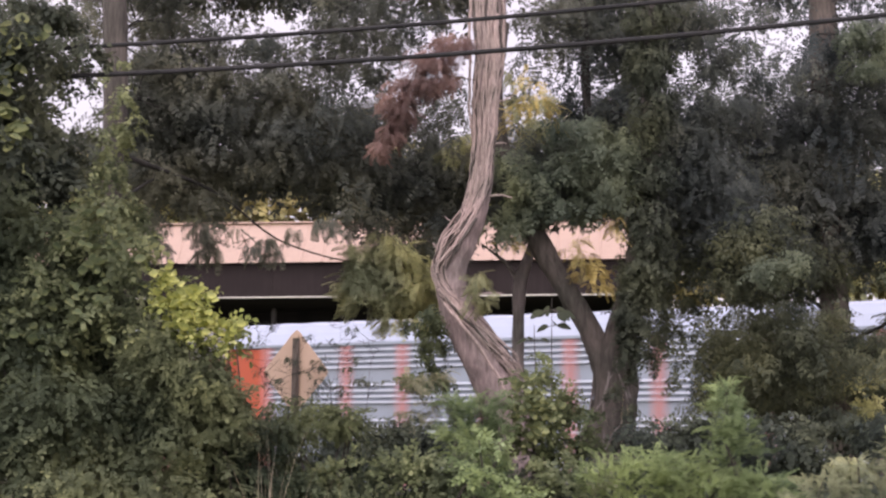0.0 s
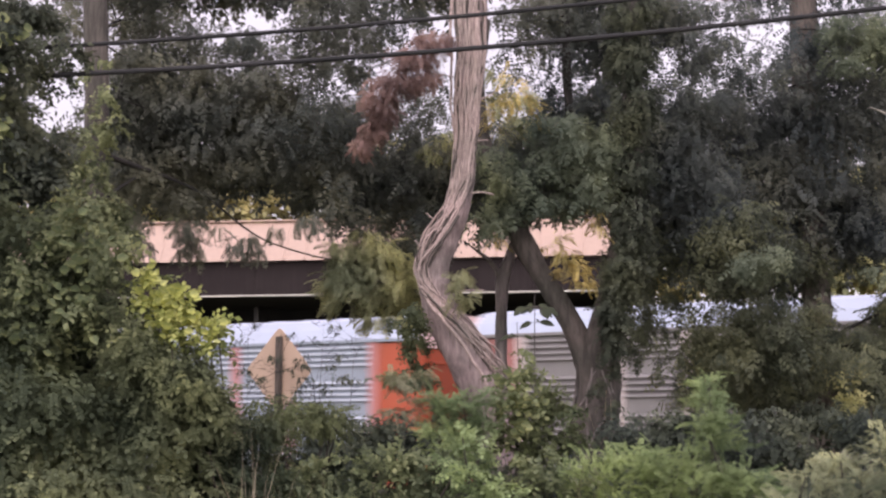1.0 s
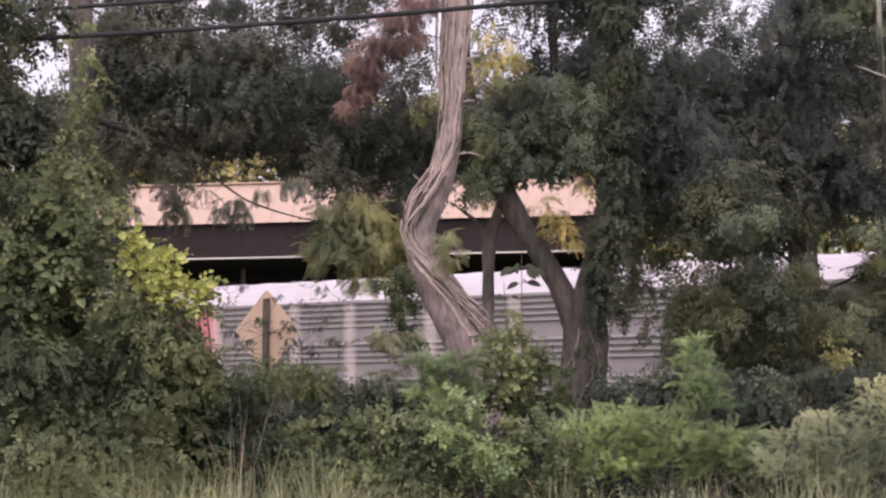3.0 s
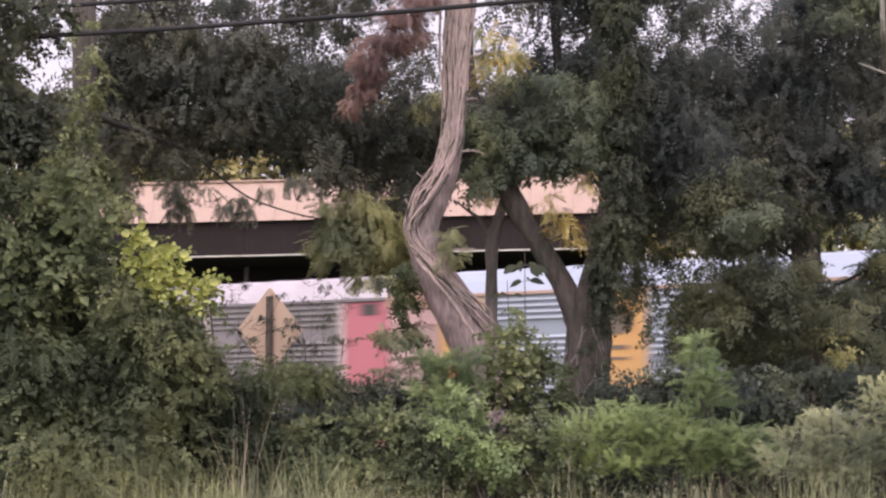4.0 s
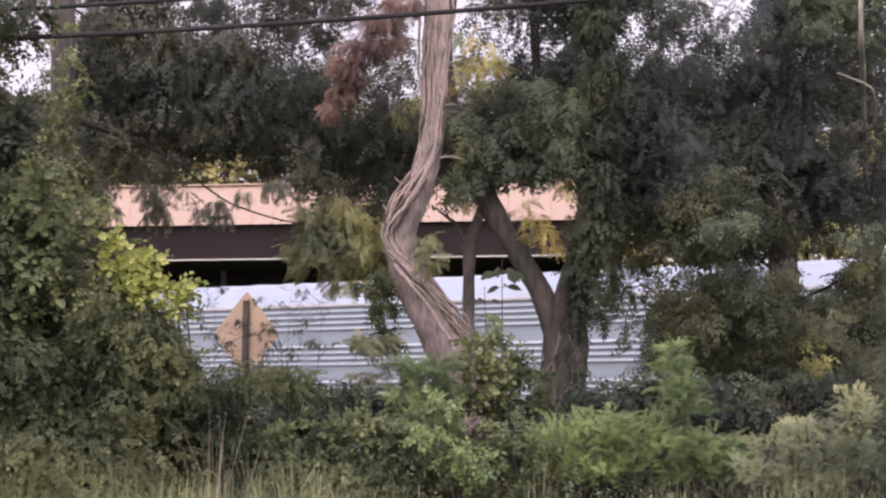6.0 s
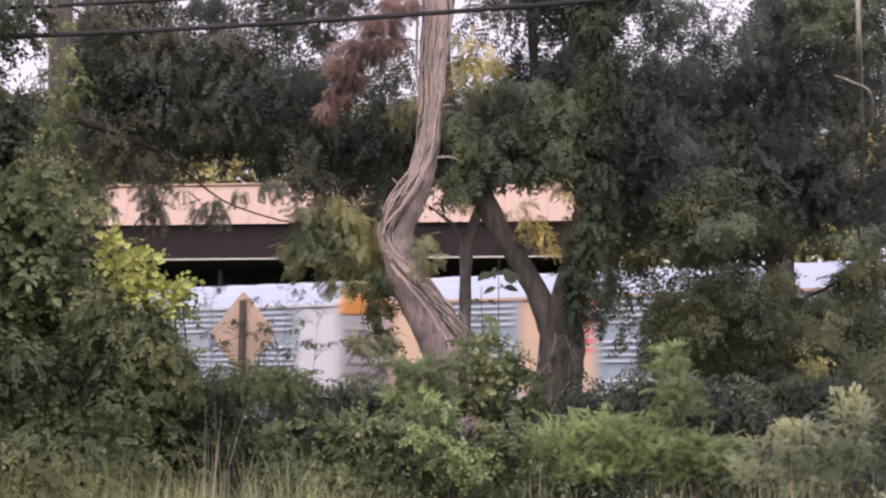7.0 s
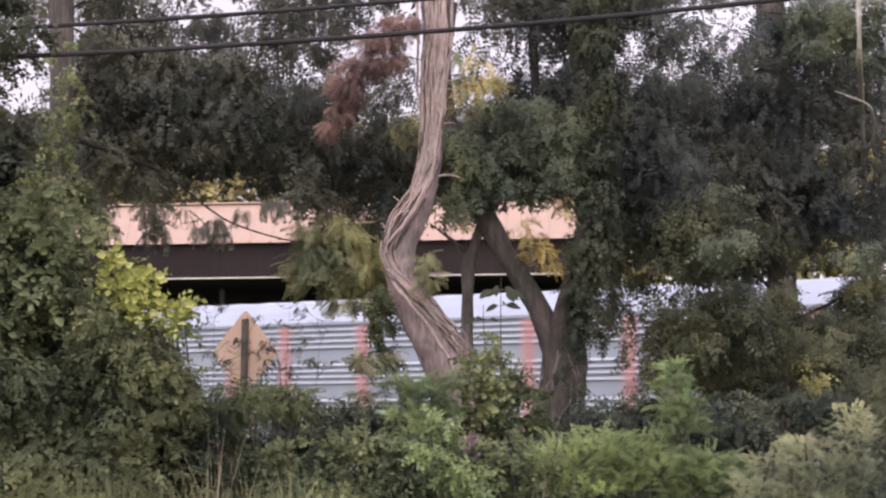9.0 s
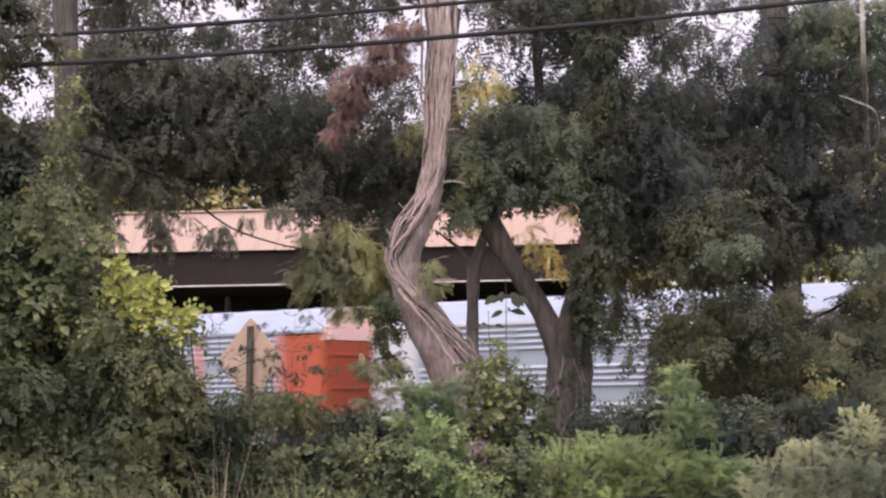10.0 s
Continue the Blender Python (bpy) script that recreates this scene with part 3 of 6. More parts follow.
def build_wagon(sheet, post, roof, trim, first, last, top_end, low_end, label, second=None, emblem="", wide_post=0.075, bays=BAYS):
    """Covered car-carrier wagon. Local x runs from its left end, y = 0 is the near side, z = 0 the rail."""
    body = sum(bays)
    w = holder("freight_wagon")
    tagged(w, label, "train wagon", "wagons of the passing train")
    W2 = 2 * HALF
    bm = bmesh.new()
    box(bm, 0.02, body - 0.02, 0.12, W2 - 0.12, 0.85, FLOOR - 0.01, 0.02)
    box(bm, 0.0, body, -0.03, 0.10, 0.72, FLOOR - 0.005, 0.015)
    box(bm, 0.0, body, W2 - 0.10, W2 + 0.03, 0.72, FLOOR - 0.005, 0.015)
    part("underframe", bm, STEEL, w, "dark steel underframe")
    # sides
    x = 0.0
    for i, wide in enumerate(bays):
        if i == 0 and first:
            flat_panel(wide, first, w, x, "painted end panel")
        elif i == len(bays) - 1 and last:
            pn = flat_panel(wide, last, w, x, "painted end panel")
            if last is PINK_RED:
                bm = bmesh.new()
                box(bm, wide * 0.42, wide * 0.76, -0.05, -0.022, EAVE - 0.46, EAVE - 0.16, 0.008)
                part("vent", bm, BLACK, pn, "dark vent plate")
        elif i in (2, len(bays) - 3) and second:
            pn = flat_panel(wide, second, w, x, "painted emblem panel")
            draw_emblem(pn, wide, "thin_bars" if emblem == "bars" and i == 2 else emblem)
        else:
            side_panel(wide, sheet, w, x)
        x += wide
    x = 0.0
    for i in range(len(bays) + 1):
        bm = bmesh.new()
        half = wide_post if 0 < i < len(bays) else 0.06
        xa = min(max(x, half), body - half)
        box(bm, xa - half, xa + half, -0.085, 0.03, FLOOR, EAVE - 0.09, 0.012)
        end_mat = first if i == 0 and first else last if i == len(bays) and last else post
        part("post", bm, end_mat, w)
        if i < len(bays):
            x += bays[i]
    bm = bmesh.new()
    box(bm, 0.05, body - 0.05, W2 - 0.05, W2, FLOOR, EAVE - 0.1)
    part("far_side", bm, sheet, w)
    bm = bmesh.new()
    box(bm, 0.0, body, -0.10, 0.05, EAVE - 0.088, EAVE, 0.012)
    box(bm, 0.0, body, W2 - 0.05, W2 + 0.10, EAVE - 0.088, EAVE, 0.012)
    part("top_rail", bm, trim, w, "side rail under the roof edge")
    # roof: steep shoulders, flat crown, shallow pressed seams
    prof = ((-0.06, EAVE + 0.004), (0.16, EAVE + 0.30), (0.42, EAVE + 0.54), (0.85, CROWN - 0.03), (HALF, CROWN),
            (W2 - 0.85, CROWN - 0.03), (W2 - 0.42, EAVE + 0.54), (W2 - 0.16, EAVE + 0.30), (W2 + 0.06, EAVE + 0.004))
    bm = bmesh.new()
    xs = [0.0]
    while xs[-1] < body - 1.3:
        xs += [xs[-1] + 1.18, xs[-1] + 1.20, xs[-1] + 1.23]
    xs.append(body)
    rings = []
    for k, xa in enumerate(xs):
        up = 0.025 if k % 3 == 2 else 0.0
        rings.append([bm.verts.new((xa, y, z + up)) for y, z in prof])
    for a, b in zip(rings, rings[1:]):
        for i in range(len(prof) - 1):
            bm.faces.new((a[i], b[i], b[i + 1], a[i + 1]))
    bm.faces.new(rings[0])
    bm.faces.new(rings[-1][::-1])
    part("roof", bm, roof, w)
    # ends: two leaves below, a head piece above
    for xa, sgn in ((0.0, -1), (body, 1)):
        bm = bmesh.new()
        lo, hi = sorted((xa, xa + sgn * 0.10))
        pts = [(y, z) for y, z in prof]
        fa = [bm.verts.new((lo, y, z - 0.01)) for y, z in pts]
        fb = [bm.verts.new((hi, y, z - 0.01)) for y, z in pts]
        lowa = [bm.verts.new((lo, y, EAVE - 0.28)) for y in (W2 + 0.06, -0.06)]
        lowb = [bm.verts.new((hi, y, EAVE - 0.28)) for y in (W2 + 0.06, -0.06)]
        bm.faces.new(fa + lowa)
        bm.faces.new((fb + lowb)[::-1])
        loop_a, loop_b = fa + lowa, fb + lowb
        for i in range(len(loop_a)):
            j = (i + 1) % len(loop_a)
            bm.faces.new((loop_a[i], loop_b[i], loop_b[j], loop_a[j]))
        part("end_head", bm, top_end, w, "painted end of the roof")
        for half in (0, 1):
            bm = bmesh.new()
            ya, yb = (0.0, HALF - 0.02) if half == 0 else (HALF + 0.02, W2)
            lo, hi = sorted((xa + sgn * 0.01, xa + sgn * 0.07))
            box(bm, lo, hi, ya, yb, FLOOR, EAVE - 0.30, 0.01)
            for z in (1.7, 2.6, 3.5, 4.4):
                l2, h2 = sorted((xa + sgn * 0.068, xa + sgn * 0.11))
                box(bm, l2, h2, ya + 0.05, yb - 0.05, z, z + 0.09, 0.01)
            part("end_door", bm, low_end, w)
    for xa in (-0.45, body + 0.05):
        bm = bmesh.new()
        box(bm, xa, xa + 0.40, HALF - 0.16, HALF + 0.16, 0.75, 1.0, 0.03)
        part("coupler", bm, STEEL, w)
    for xa in (3.2, body - 3.2):
        bm = bmesh.new()
        box(bm, xa - 1.25, xa + 1.25, HALF - 0.98, HALF - 0.84, 0.38, 0.70, 0.04)
        box(bm, xa - 1.25, xa + 1.25, HALF + 0.84, HALF + 0.98, 0.38, 0.70, 0.04)
        box(bm, xa - 0.25, xa + 0.25, HALF - 0.84, HALF + 0.84, 0.40, 0.84, 0.03)
        bogie = part("bogie", bm, STEEL, w)
        for dx in (-0.85, 0.85):
            for q in (-0.79, 0.66):
                bm = bmesh.new()
                bmesh.ops.create_cone(bm, cap_ends=True, segments=20, radius1=0.42, radius2=0.40, depth=0.13,
                                      matrix=pose(xa + dx, HALF + q + 0.065, 0.42, 90, 0, 0))
                part("wheel", bm, STEEL, bogie)
    return w


def draw_emblem(panel, wide, kind):
    """Plain coloured shapes where an emblem is painted."""
    if kind == "disc":
        bm = bmesh.new()
        bmesh.ops.create_circle(bm, cap_ends=True, segments=20, radius=0.4, matrix=pose(wide / 2, -0.042, 4.25, 90, 0, 0) @ Matrix.Diagonal((1.2, 0.75, 1, 1)))
        part("emblem", bm, EMBLEM, panel, "dark round emblem")
        for z, h in ((3.60, 0.10), (3.34, 0.07)):
            bm = bmesh.new()
            box(bm, wide * 0.30, wide * 0.68, -0.046, -0.036, z, z + h)
            part("stripe", bm, EMBLEM, panel)
    elif kind == "thin_bars":
        for i in range(6):
            bm = bmesh.new()
            z = 4.86 - i * 0.23
            box(bm, wide * (0.58 + 0.05 * (i % 3)), wide * (0.93 - 0.03 * (i % 2)), -0.046, -0.036, z, z + 0.11)
            part("stripe", bm, BAR_RED, panel, "thin red painted bar")
    elif kind == "bars":
        for i, (a, b) in enumerate(((0.34, 0.60), (0.20, 0.74), (0.14, 0.80), (0.16, 0.84), (0.26, 0.78), (0.40, 0.66))):
            bm = bmesh.new()
            z = 4.10 - i * 0.25
            box(bm, wide * a, wide * b, -0.046, -0.036, z, z + 0.21)
            part("stripe", bm, BAR_RED, panel, "red painted bar")


def build_train():
    """Ten wagons in running order; each one's left end passes the same spot 1.48 s after the last."""
    plain_silver = dict(sheet=SILVER, post=BRICK, roof=ROOF_WHITE, trim=SILVER, first=ORANGE_RED, last=ORANGE_RED, top_end=ROSE, low_end=ORANGE_RED, wide_post=0.13,
                        label="silver ribbed car-carrier wagon with brick-red posts and orange-red end panels")
    old_grey = dict(sheet=GREY_OLD, post=PALE_POST, roof=ROOF_WHITE, trim=GREY_OLD, first=RED_DULL, last=PINK_RED, top_end=OFF_WHITE, low_end=RED_DULL, wide_post=0.11,
                    label="old grey ribbed car-carrier wagon with faded red end panels")
    mauve = dict(sheet=GREY_MAUVE, post=PALE_POST, roof=ROOF_DULL, trim=GREY_MAUVE, first=PINK_RED, last=PINK_RED, top_end=CREAM, low_end=ROSE,
                 label="mauve-grey weathered car-carrier wagon with pink-red end panels")
    amber = dict(sheet=SILVER, post=SILVER, roof=ROOF_WHITE, trim=TRIM_TAN, first=AMBER, last=AMBER, top_end=ORANGE, low_end=OFF_WHITE, second=AMBER, emblem="disc",
                 label="silver ribbed car-carrier wagon with amber panels and a dark round emblem")
    white = dict(sheet=SILVER, post=SILVER, roof=ROOF_WHITE, trim=OFF_WHITE, first=OFF_WHITE, last=OFF_WHITE, top_end=ORANGE, low_end=OFF_WHITE,
                 label="silver ribbed car-carrier wagon with off-white end panels")
    blue = dict(sheet=SILVER_BLUE, post=SILVER_BLUE, roof=ROOF_WHITE, trim=TRIM_TAN, first=CREAM, last=CREAM, top_end=ORANGE, low_end=DOOR_GREY, second=CREAM, emblem="bars",
                label="blue-grey ribbed car-carrier wagon with cream panels and red painted bars",
                bays=(1.5, 2.5, 2.45, 2.6) + BAYS[4:-3] + (2.1, 2.65, 1.45))
    order = [old_grey, plain_silver, old_grey, mauve, amber, white, blue, plain_silver, white, old_grey]
    return [build_wagon(**kind) for kind in order]


def wagon_place(k, t):
    """Pose of wagon k (0 leads) at t seconds."""
    s = -3.15 - SPEED * (t - 1.245) + PITCH * (k - 2)
    return pose(*along(s, 0, RAIL), 0, 0, -THETA)


# ---------------------------------------------------------------- sign and wires
def build_sign():
    sign = holder("road_sign")
    sign.matrix_world = pose(-1.99, 28.0, ground_height(-1.99, 28.0), 0, 1.5, -37)
    tagged(sign, "peach-tan diamond road sign on a dark weathered post in the scrub", "road sign")
    bm = bmesh.new()
    r, c = 0.585, 2.42
    ring = []
    for q in range(4):
        a = radians(90 * q)
        for k, cut in ((-2, 0.874), (-1, 0.925), (0, 0.962), (1, 0.925), (2, 0.874)):
            b = a + radians(4.5 * k)
            rr = r * cut
            ring.append((math.cos(b) * rr - 0.035, math.sin(b) * rr + c))
    fr = [bm.verts.new((x, 0.0, z)) for x, z in ring]
    bk = [bm.verts.new((x, 0.006, z)) for x, z in ring]
    bm.faces.new(fr)
    bm.faces.new(bk[::-1])
    for i in range(len(fr)):
        j = (i + 1) % len(fr)
        bm.faces.new((fr[i], bk[i], bk[j], fr[j]))
    part("plate", bm, SIGN_TAN, sign, "peach-tan diamond plate")
    bm = bmesh.new()
    box(bm, -0.036, 0.036, -0.085, -0.012, -0.3, 2.87, 0.006)
    part("post", bm, POST_WOOD, sign, "dark weathered post")
    for z in (c - 0.02, c - 0.36, c + 0.34):
        bm = bmesh.new()
        bmesh.ops.create_cone(bm, cap_ends=True, segments=8, radius1=0.018, radius2=0.014, depth=0.025, matrix=pose(0, -0.095, z, 90, 0, 0))
        part("bolt", bm, STEEL, sign)


def build_wires():
    for a, b, sag, r, label in (((-16.0, 24.0, 5.73), (16.0, 24.0, 8.07), 0.90, 0.029, "black overhead telephone cable"),
                                ((-16.0, 24.3, 6.03), (16.0, 24.3, 8.75), 0.95, 0.026, "black overhead cable above another")):
        pts = []
        for i in range(41):
            s = i / 40
            pts.append((a[0] + (b[0] - a[0]) * s, a[1], a[2] + (b[2] - a[2]) * s - sag * 4 * s * (1 - s), r))
        ob = tube_part("overhead_cable", [np.array(pts)], CABLE, None, 8)
        tagged(ob, label, "cable")
    for x in (-16.0, 16.0):
        pole = holder("utility_pole", (x, 24.15, 0))
        tagged(pole, "weathered wooden utility pole carrying the overhead cables", "utility pole", "poles of the overhead line")
        tube_part("pole", [np.array([(0, 0, -0.4, 0.16), (0, 0, 4.0, 0.145), (0, 0, 9.3, 0.12)])], POST_WOOD, pole, 12, 0.02)


# ---------------------------------------------------------------- trees: clumps as x, y, z, half-widths, count of sprays
LEFT_CROWN_A = [
    (-3.92, 29.0, 7.36, 0.55, 0.49, 0.31, 66),
    (-3.44, 29.0, 7.24, 0.35, 0.35, 0.31, 36),
    (-2.73, 29.0, 7.20, 0.39, 0.35, 0.24, 9),
    (-2.25, 29.0, 6.91, 0.31, 0.35, 0.16, 5),
    (-1.54, 29.0, 6.47, 0.39, 0.35, 0.16, 10),
    (-3.60, 29.0, 6.79, 0.63, 0.56, 0.24, 57),
    (-3.83, 29.0, 6.15, 0.63, 0.56, 0.47, 163),
    (-4.06, 29.0, 5.44, 0.63, 0.56, 0.47, 163),
    (-3.86, 29.0, 5.06, 0.42, 0.42, 0.27, 62),
    (-3.04, 29.0, 6.23, 0.71, 0.63, 0.47, 183),
    (-3.11, 29.0, 5.52, 0.71, 0.63, 0.47, 183),
    (-3.30, 29.0, 4.88, 0.27, 0.42, 0.36, 60),
]
LEFT_CROWN_B = [
    (-2.33, 29.0, 6.31, 0.63, 0.56, 0.39, 136),
    (-2.24, 29.0, 5.68, 0.71, 0.63, 0.55, 214),
    (-2.40, 29.0, 5.26, 0.63, 0.56, 0.26, 39),
    (-1.53, 29.0, 5.83, 0.63, 0.56, 0.47, 163),
    (-1.45, 29.0, 5.20, 0.55, 0.49, 0.47, 106),
    (-1.13, 29.0, 4.72, 0.31, 0.35, 0.39, 43),
    (-1.66, 29.0, 7.20, 0.39, 0.35, 0.35, 42),
    (-1.30, 29.0, 7.36, 0.47, 0.42, 0.31, 48),
    (-4.21, 29.0, 4.64, 0.24, 0.35, 0.20, 20),
    (-4.25, 29.0, 8.16, 1.18, 1.06, 0.39, 255),
    (-2.66, 29.0, 8.24, 1.18, 1.06, 0.39, 204),
    (-5.27, 29.0, 7.20, 0.31, 0.35, 0.39, 32),
]
LEFT_CROWN_C = [
    (-5.70, 29.0, 6.75, 0.39, 0.35, 0.28, 28),
    (-5.10, 29.0, 6.79, 0.27, 0.35, 0.20, 9),
    (-5.79, 29.0, 7.36, 0.47, 0.42, 0.31, 65),
    (-5.04, 29.0, 7.52, 0.31, 0.35, 0.31, 32),
    (-4.15, 29.0, 6.79, 0.31, 0.35, 0.47, 57),
    (-4.46, 29.0, 6.07, 0.31, 0.35, 0.47, 65),
    (-3.75, 29.0, 6.47, 0.47, 0.42, 0.31, 65),
    (-1.77, 29.0, 6.59, 0.47, 0.42, 0.17, 11),
    (-2.96, 29.0, 6.63, 0.55, 0.49, 0.17, 26),
    (-2.09, 29.0, 6.71, 0.39, 0.35, 0.20, 17),
    (-1.14, 29.0, 5.83, 0.39, 0.35, 0.39, 76),
    (-0.98, 29.0, 5.28, 0.39, 0.35, 0.39, 76),
]
LEFT_CROWN_D = [
    (-2.55, 29.0, 7.04, 0.31, 0.35, 0.16, 34),
    (-3.26, 29.0, 6.93, 0.31, 0.35, 0.17, 30),
    (-1.84, 29.0, 6.88, 0.31, 0.35, 0.14, 24),
    (-1.21, 29.0, 6.64, 0.24, 0.35, 0.17, 22),
    (-3.89, 29.0, 6.81, 0.27, 0.35, 0.24, 40),
    (-4.22, 29.0, 5.76, 0.47, 0.42, 0.47, 122),
    (-4.93, 29.0, 5.52, 0.31, 0.35, 0.47, 65),
    (-5.48, 29.0, 5.36, 0.47, 0.42, 0.31, 81),
    (-1.30, 29.0, 6.87, 0.39, 0.35, 0.24, 25),
    (-3.85, 29.0, 7.76, 0.63, 0.56, 0.24, 65),
    (-1.78, 29.0, 7.68, 0.47, 0.42, 0.24, 48),
    (-1.14, 29.0, 7.76, 0.47, 0.42, 0.24, 48),
]
LEFT_CROWN = LEFT_CROWN_A + LEFT_CROWN_B + LEFT_CROWN_C + LEFT_CROWN_D
MAIN_CROWN_A = [
    (-0.52, 30.0, 5.15, 0.73, 0.66, 0.57, 214),
    (-0.20, 30.0, 4.42, 0.49, 0.44, 0.49, 91),
    (-0.77, 30.0, 4.42, 0.28, 0.35, 0.32, 9),
    (-0.44, 30.0, 6.23, 0.41, 0.36, 0.41, 29),
    (-0.20, 30.0, 5.73, 0.49, 0.44, 0.41, 71),
    (-0.36, 30.0, 7.63, 0.49, 0.44, 0.24, 30),
    (0.13, 30.0, 5.40, 0.41, 0.36, 0.49, 91),
    (-0.85, 30.0, 7.30, 0.49, 0.44, 0.41, 61),
    (-1.18, 30.0, 6.72, 0.41, 0.36, 0.24, 15),
    (0.05, 30.0, 8.38, 1.30, 1.17, 0.41, 217),
    (1.36, 30.0, 7.63, 0.41, 0.36, 0.20, 25),
    (1.44, 30.0, 5.65, 0.65, 0.58, 0.49, 163),
    (1.19, 30.0, 5.07, 0.61, 0.55, 0.41, 114),
]
MAIN_CROWN_B = [
    (-1.01, 30.0, 6.23, 0.41, 0.36, 0.32, 27),
    (0.05, 30.0, 6.39, 0.32, 0.35, 0.49, 40),
    (1.03, 30.0, 5.48, 0.41, 0.36, 0.32, 68),
    (1.69, 30.0, 7.72, 0.41, 0.36, 0.24, 45),
    (0.62, 30.0, 5.40, 0.49, 0.44, 0.41, 81),
    (0.13, 30.0, 4.74, 0.32, 0.35, 0.32, 48),
    (1.32, 30.0, 6.97, 0.36, 0.35, 0.45, 23),
    (1.65, 30.0, 7.30, 0.28, 0.35, 0.24, 12),
    (1.19, 30.0, 6.31, 0.20, 0.35, 0.32, 13),
]
MAIN_CROWN = MAIN_CROWN_A + MAIN_CROWN_B
RIGHT_CROWN_A = [
    (1.82, 31.0, 5.35, 0.67, 0.60, 0.42, 136),
    (2.16, 31.0, 5.95, 0.67, 0.60, 0.50, 163),
    (2.50, 31.0, 6.46, 0.59, 0.53, 0.42, 119),
    (2.68, 31.0, 7.57, 0.50, 0.45, 0.42, 81),
    (2.26, 31.0, 7.75, 0.42, 0.38, 0.34, 47),
    (2.92, 31.0, 5.95, 0.67, 0.60, 0.59, 190),
    (3.21, 31.0, 5.10, 0.50, 0.45, 0.59, 142),
    (2.85, 31.0, 7.06, 0.34, 0.35, 0.25, 12),
    (3.20, 31.0, 4.25, 0.42, 0.38, 0.59, 119),
    (3.07, 31.0, 3.50, 0.29, 0.35, 0.42, 53),
    (2.58, 31.0, 5.44, 0.50, 0.45, 0.38, 91),
    (3.51, 31.0, 6.12, 0.67, 0.60, 0.50, 163),
    (3.93, 31.0, 5.35, 0.84, 0.75, 0.67, 272),
]
RIGHT_CROWN_B = [
    (3.84, 31.0, 4.51, 0.67, 0.60, 0.50, 146),
    (3.79, 31.0, 7.83, 0.50, 0.45, 0.29, 49),
    (2.69, 31.0, 8.61, 1.42, 1.28, 0.42, 289),
    (3.49, 31.0, 3.58, 0.42, 0.38, 0.25, 20),
    (4.24, 31.0, 2.66, 0.34, 0.35, 0.34, 48),
    (2.34, 31.0, 7.23, 0.29, 0.35, 0.42, 35),
    (2.68, 31.0, 6.97, 0.34, 0.35, 0.25, 20),
    (2.93, 31.0, 6.46, 0.50, 0.45, 0.34, 81),
    (3.35, 31.0, 6.63, 0.42, 0.38, 0.21, 29),
    (1.83, 31.0, 6.29, 0.38, 0.35, 0.34, 48),
    (1.91, 31.0, 7.06, 0.15, 0.35, 0.59, 25),
    (2.26, 31.0, 8.18, 0.50, 0.45, 0.34, 81),
    (3.11, 31.0, 8.00, 0.42, 0.38, 0.34, 68),
]
RIGHT_CROWN_C = [
    (3.14, 30.0, 2.76, 0.24, 0.35, 0.21, 9),
    (3.42, 30.0, 2.39, 0.24, 0.35, 0.21, 4),
    (2.94, 30.0, 2.97, 0.16, 0.35, 0.16, 7),
    (3.55, 30.0, 2.80, 0.19, 0.35, 0.24, 4),
    (3.66, 30.0, 2.07, 0.19, 0.35, 0.21, 9),
    (3.44, 31.0, 7.33, 0.25, 0.35, 0.34, 26),
    (4.12, 31.0, 6.99, 0.25, 0.35, 0.22, 22),
    (4.55, 31.0, 7.34, 0.22, 0.35, 0.28, 18),
    (5.10, 31.0, 6.95, 0.34, 0.35, 0.18, 24),
    (3.91, 31.0, 7.46, 0.25, 0.35, 0.20, 20),
    (5.48, 31.0, 7.25, 0.17, 0.35, 0.34, 18),
    (4.80, 31.0, 7.08, 0.17, 0.35, 0.18, 12),
    (4.11, 31.0, 6.55, 0.50, 0.45, 0.34, 81),
    (4.03, 31.0, 7.23, 0.21, 0.35, 0.34, 20),
    (3.10, 31.0, 7.57, 0.34, 0.35, 0.50, 81),
    (3.42, 31.0, 5.52, 0.59, 0.53, 0.50, 142),
    (4.34, 31.0, 4.76, 0.59, 0.53, 0.50, 142),
    (3.79, 31.0, 7.92, 0.59, 0.53, 0.34, 76),
    (2.33, 31.0, 5.10, 0.42, 0.38, 0.21, 34),
    (3.99, 31.0, 7.15, 0.28, 0.35, 0.38, 15),
    (3.56, 31.0, 6.89, 0.30, 0.35, 0.17, 6),
    (4.50, 31.0, 6.89, 0.25, 0.35, 0.21, 6),
    (3.32, 31.0, 2.99, 0.34, 0.35, 0.29, 14),
    (3.61, 31.0, 2.62, 0.34, 0.35, 0.34, 6),
    (3.88, 31.0, 2.28, 0.25, 0.35, 0.34, 14),
]
RIGHT_CROWN = RIGHT_CROWN_A + RIGHT_CROWN_B + RIGHT_CROWN_C
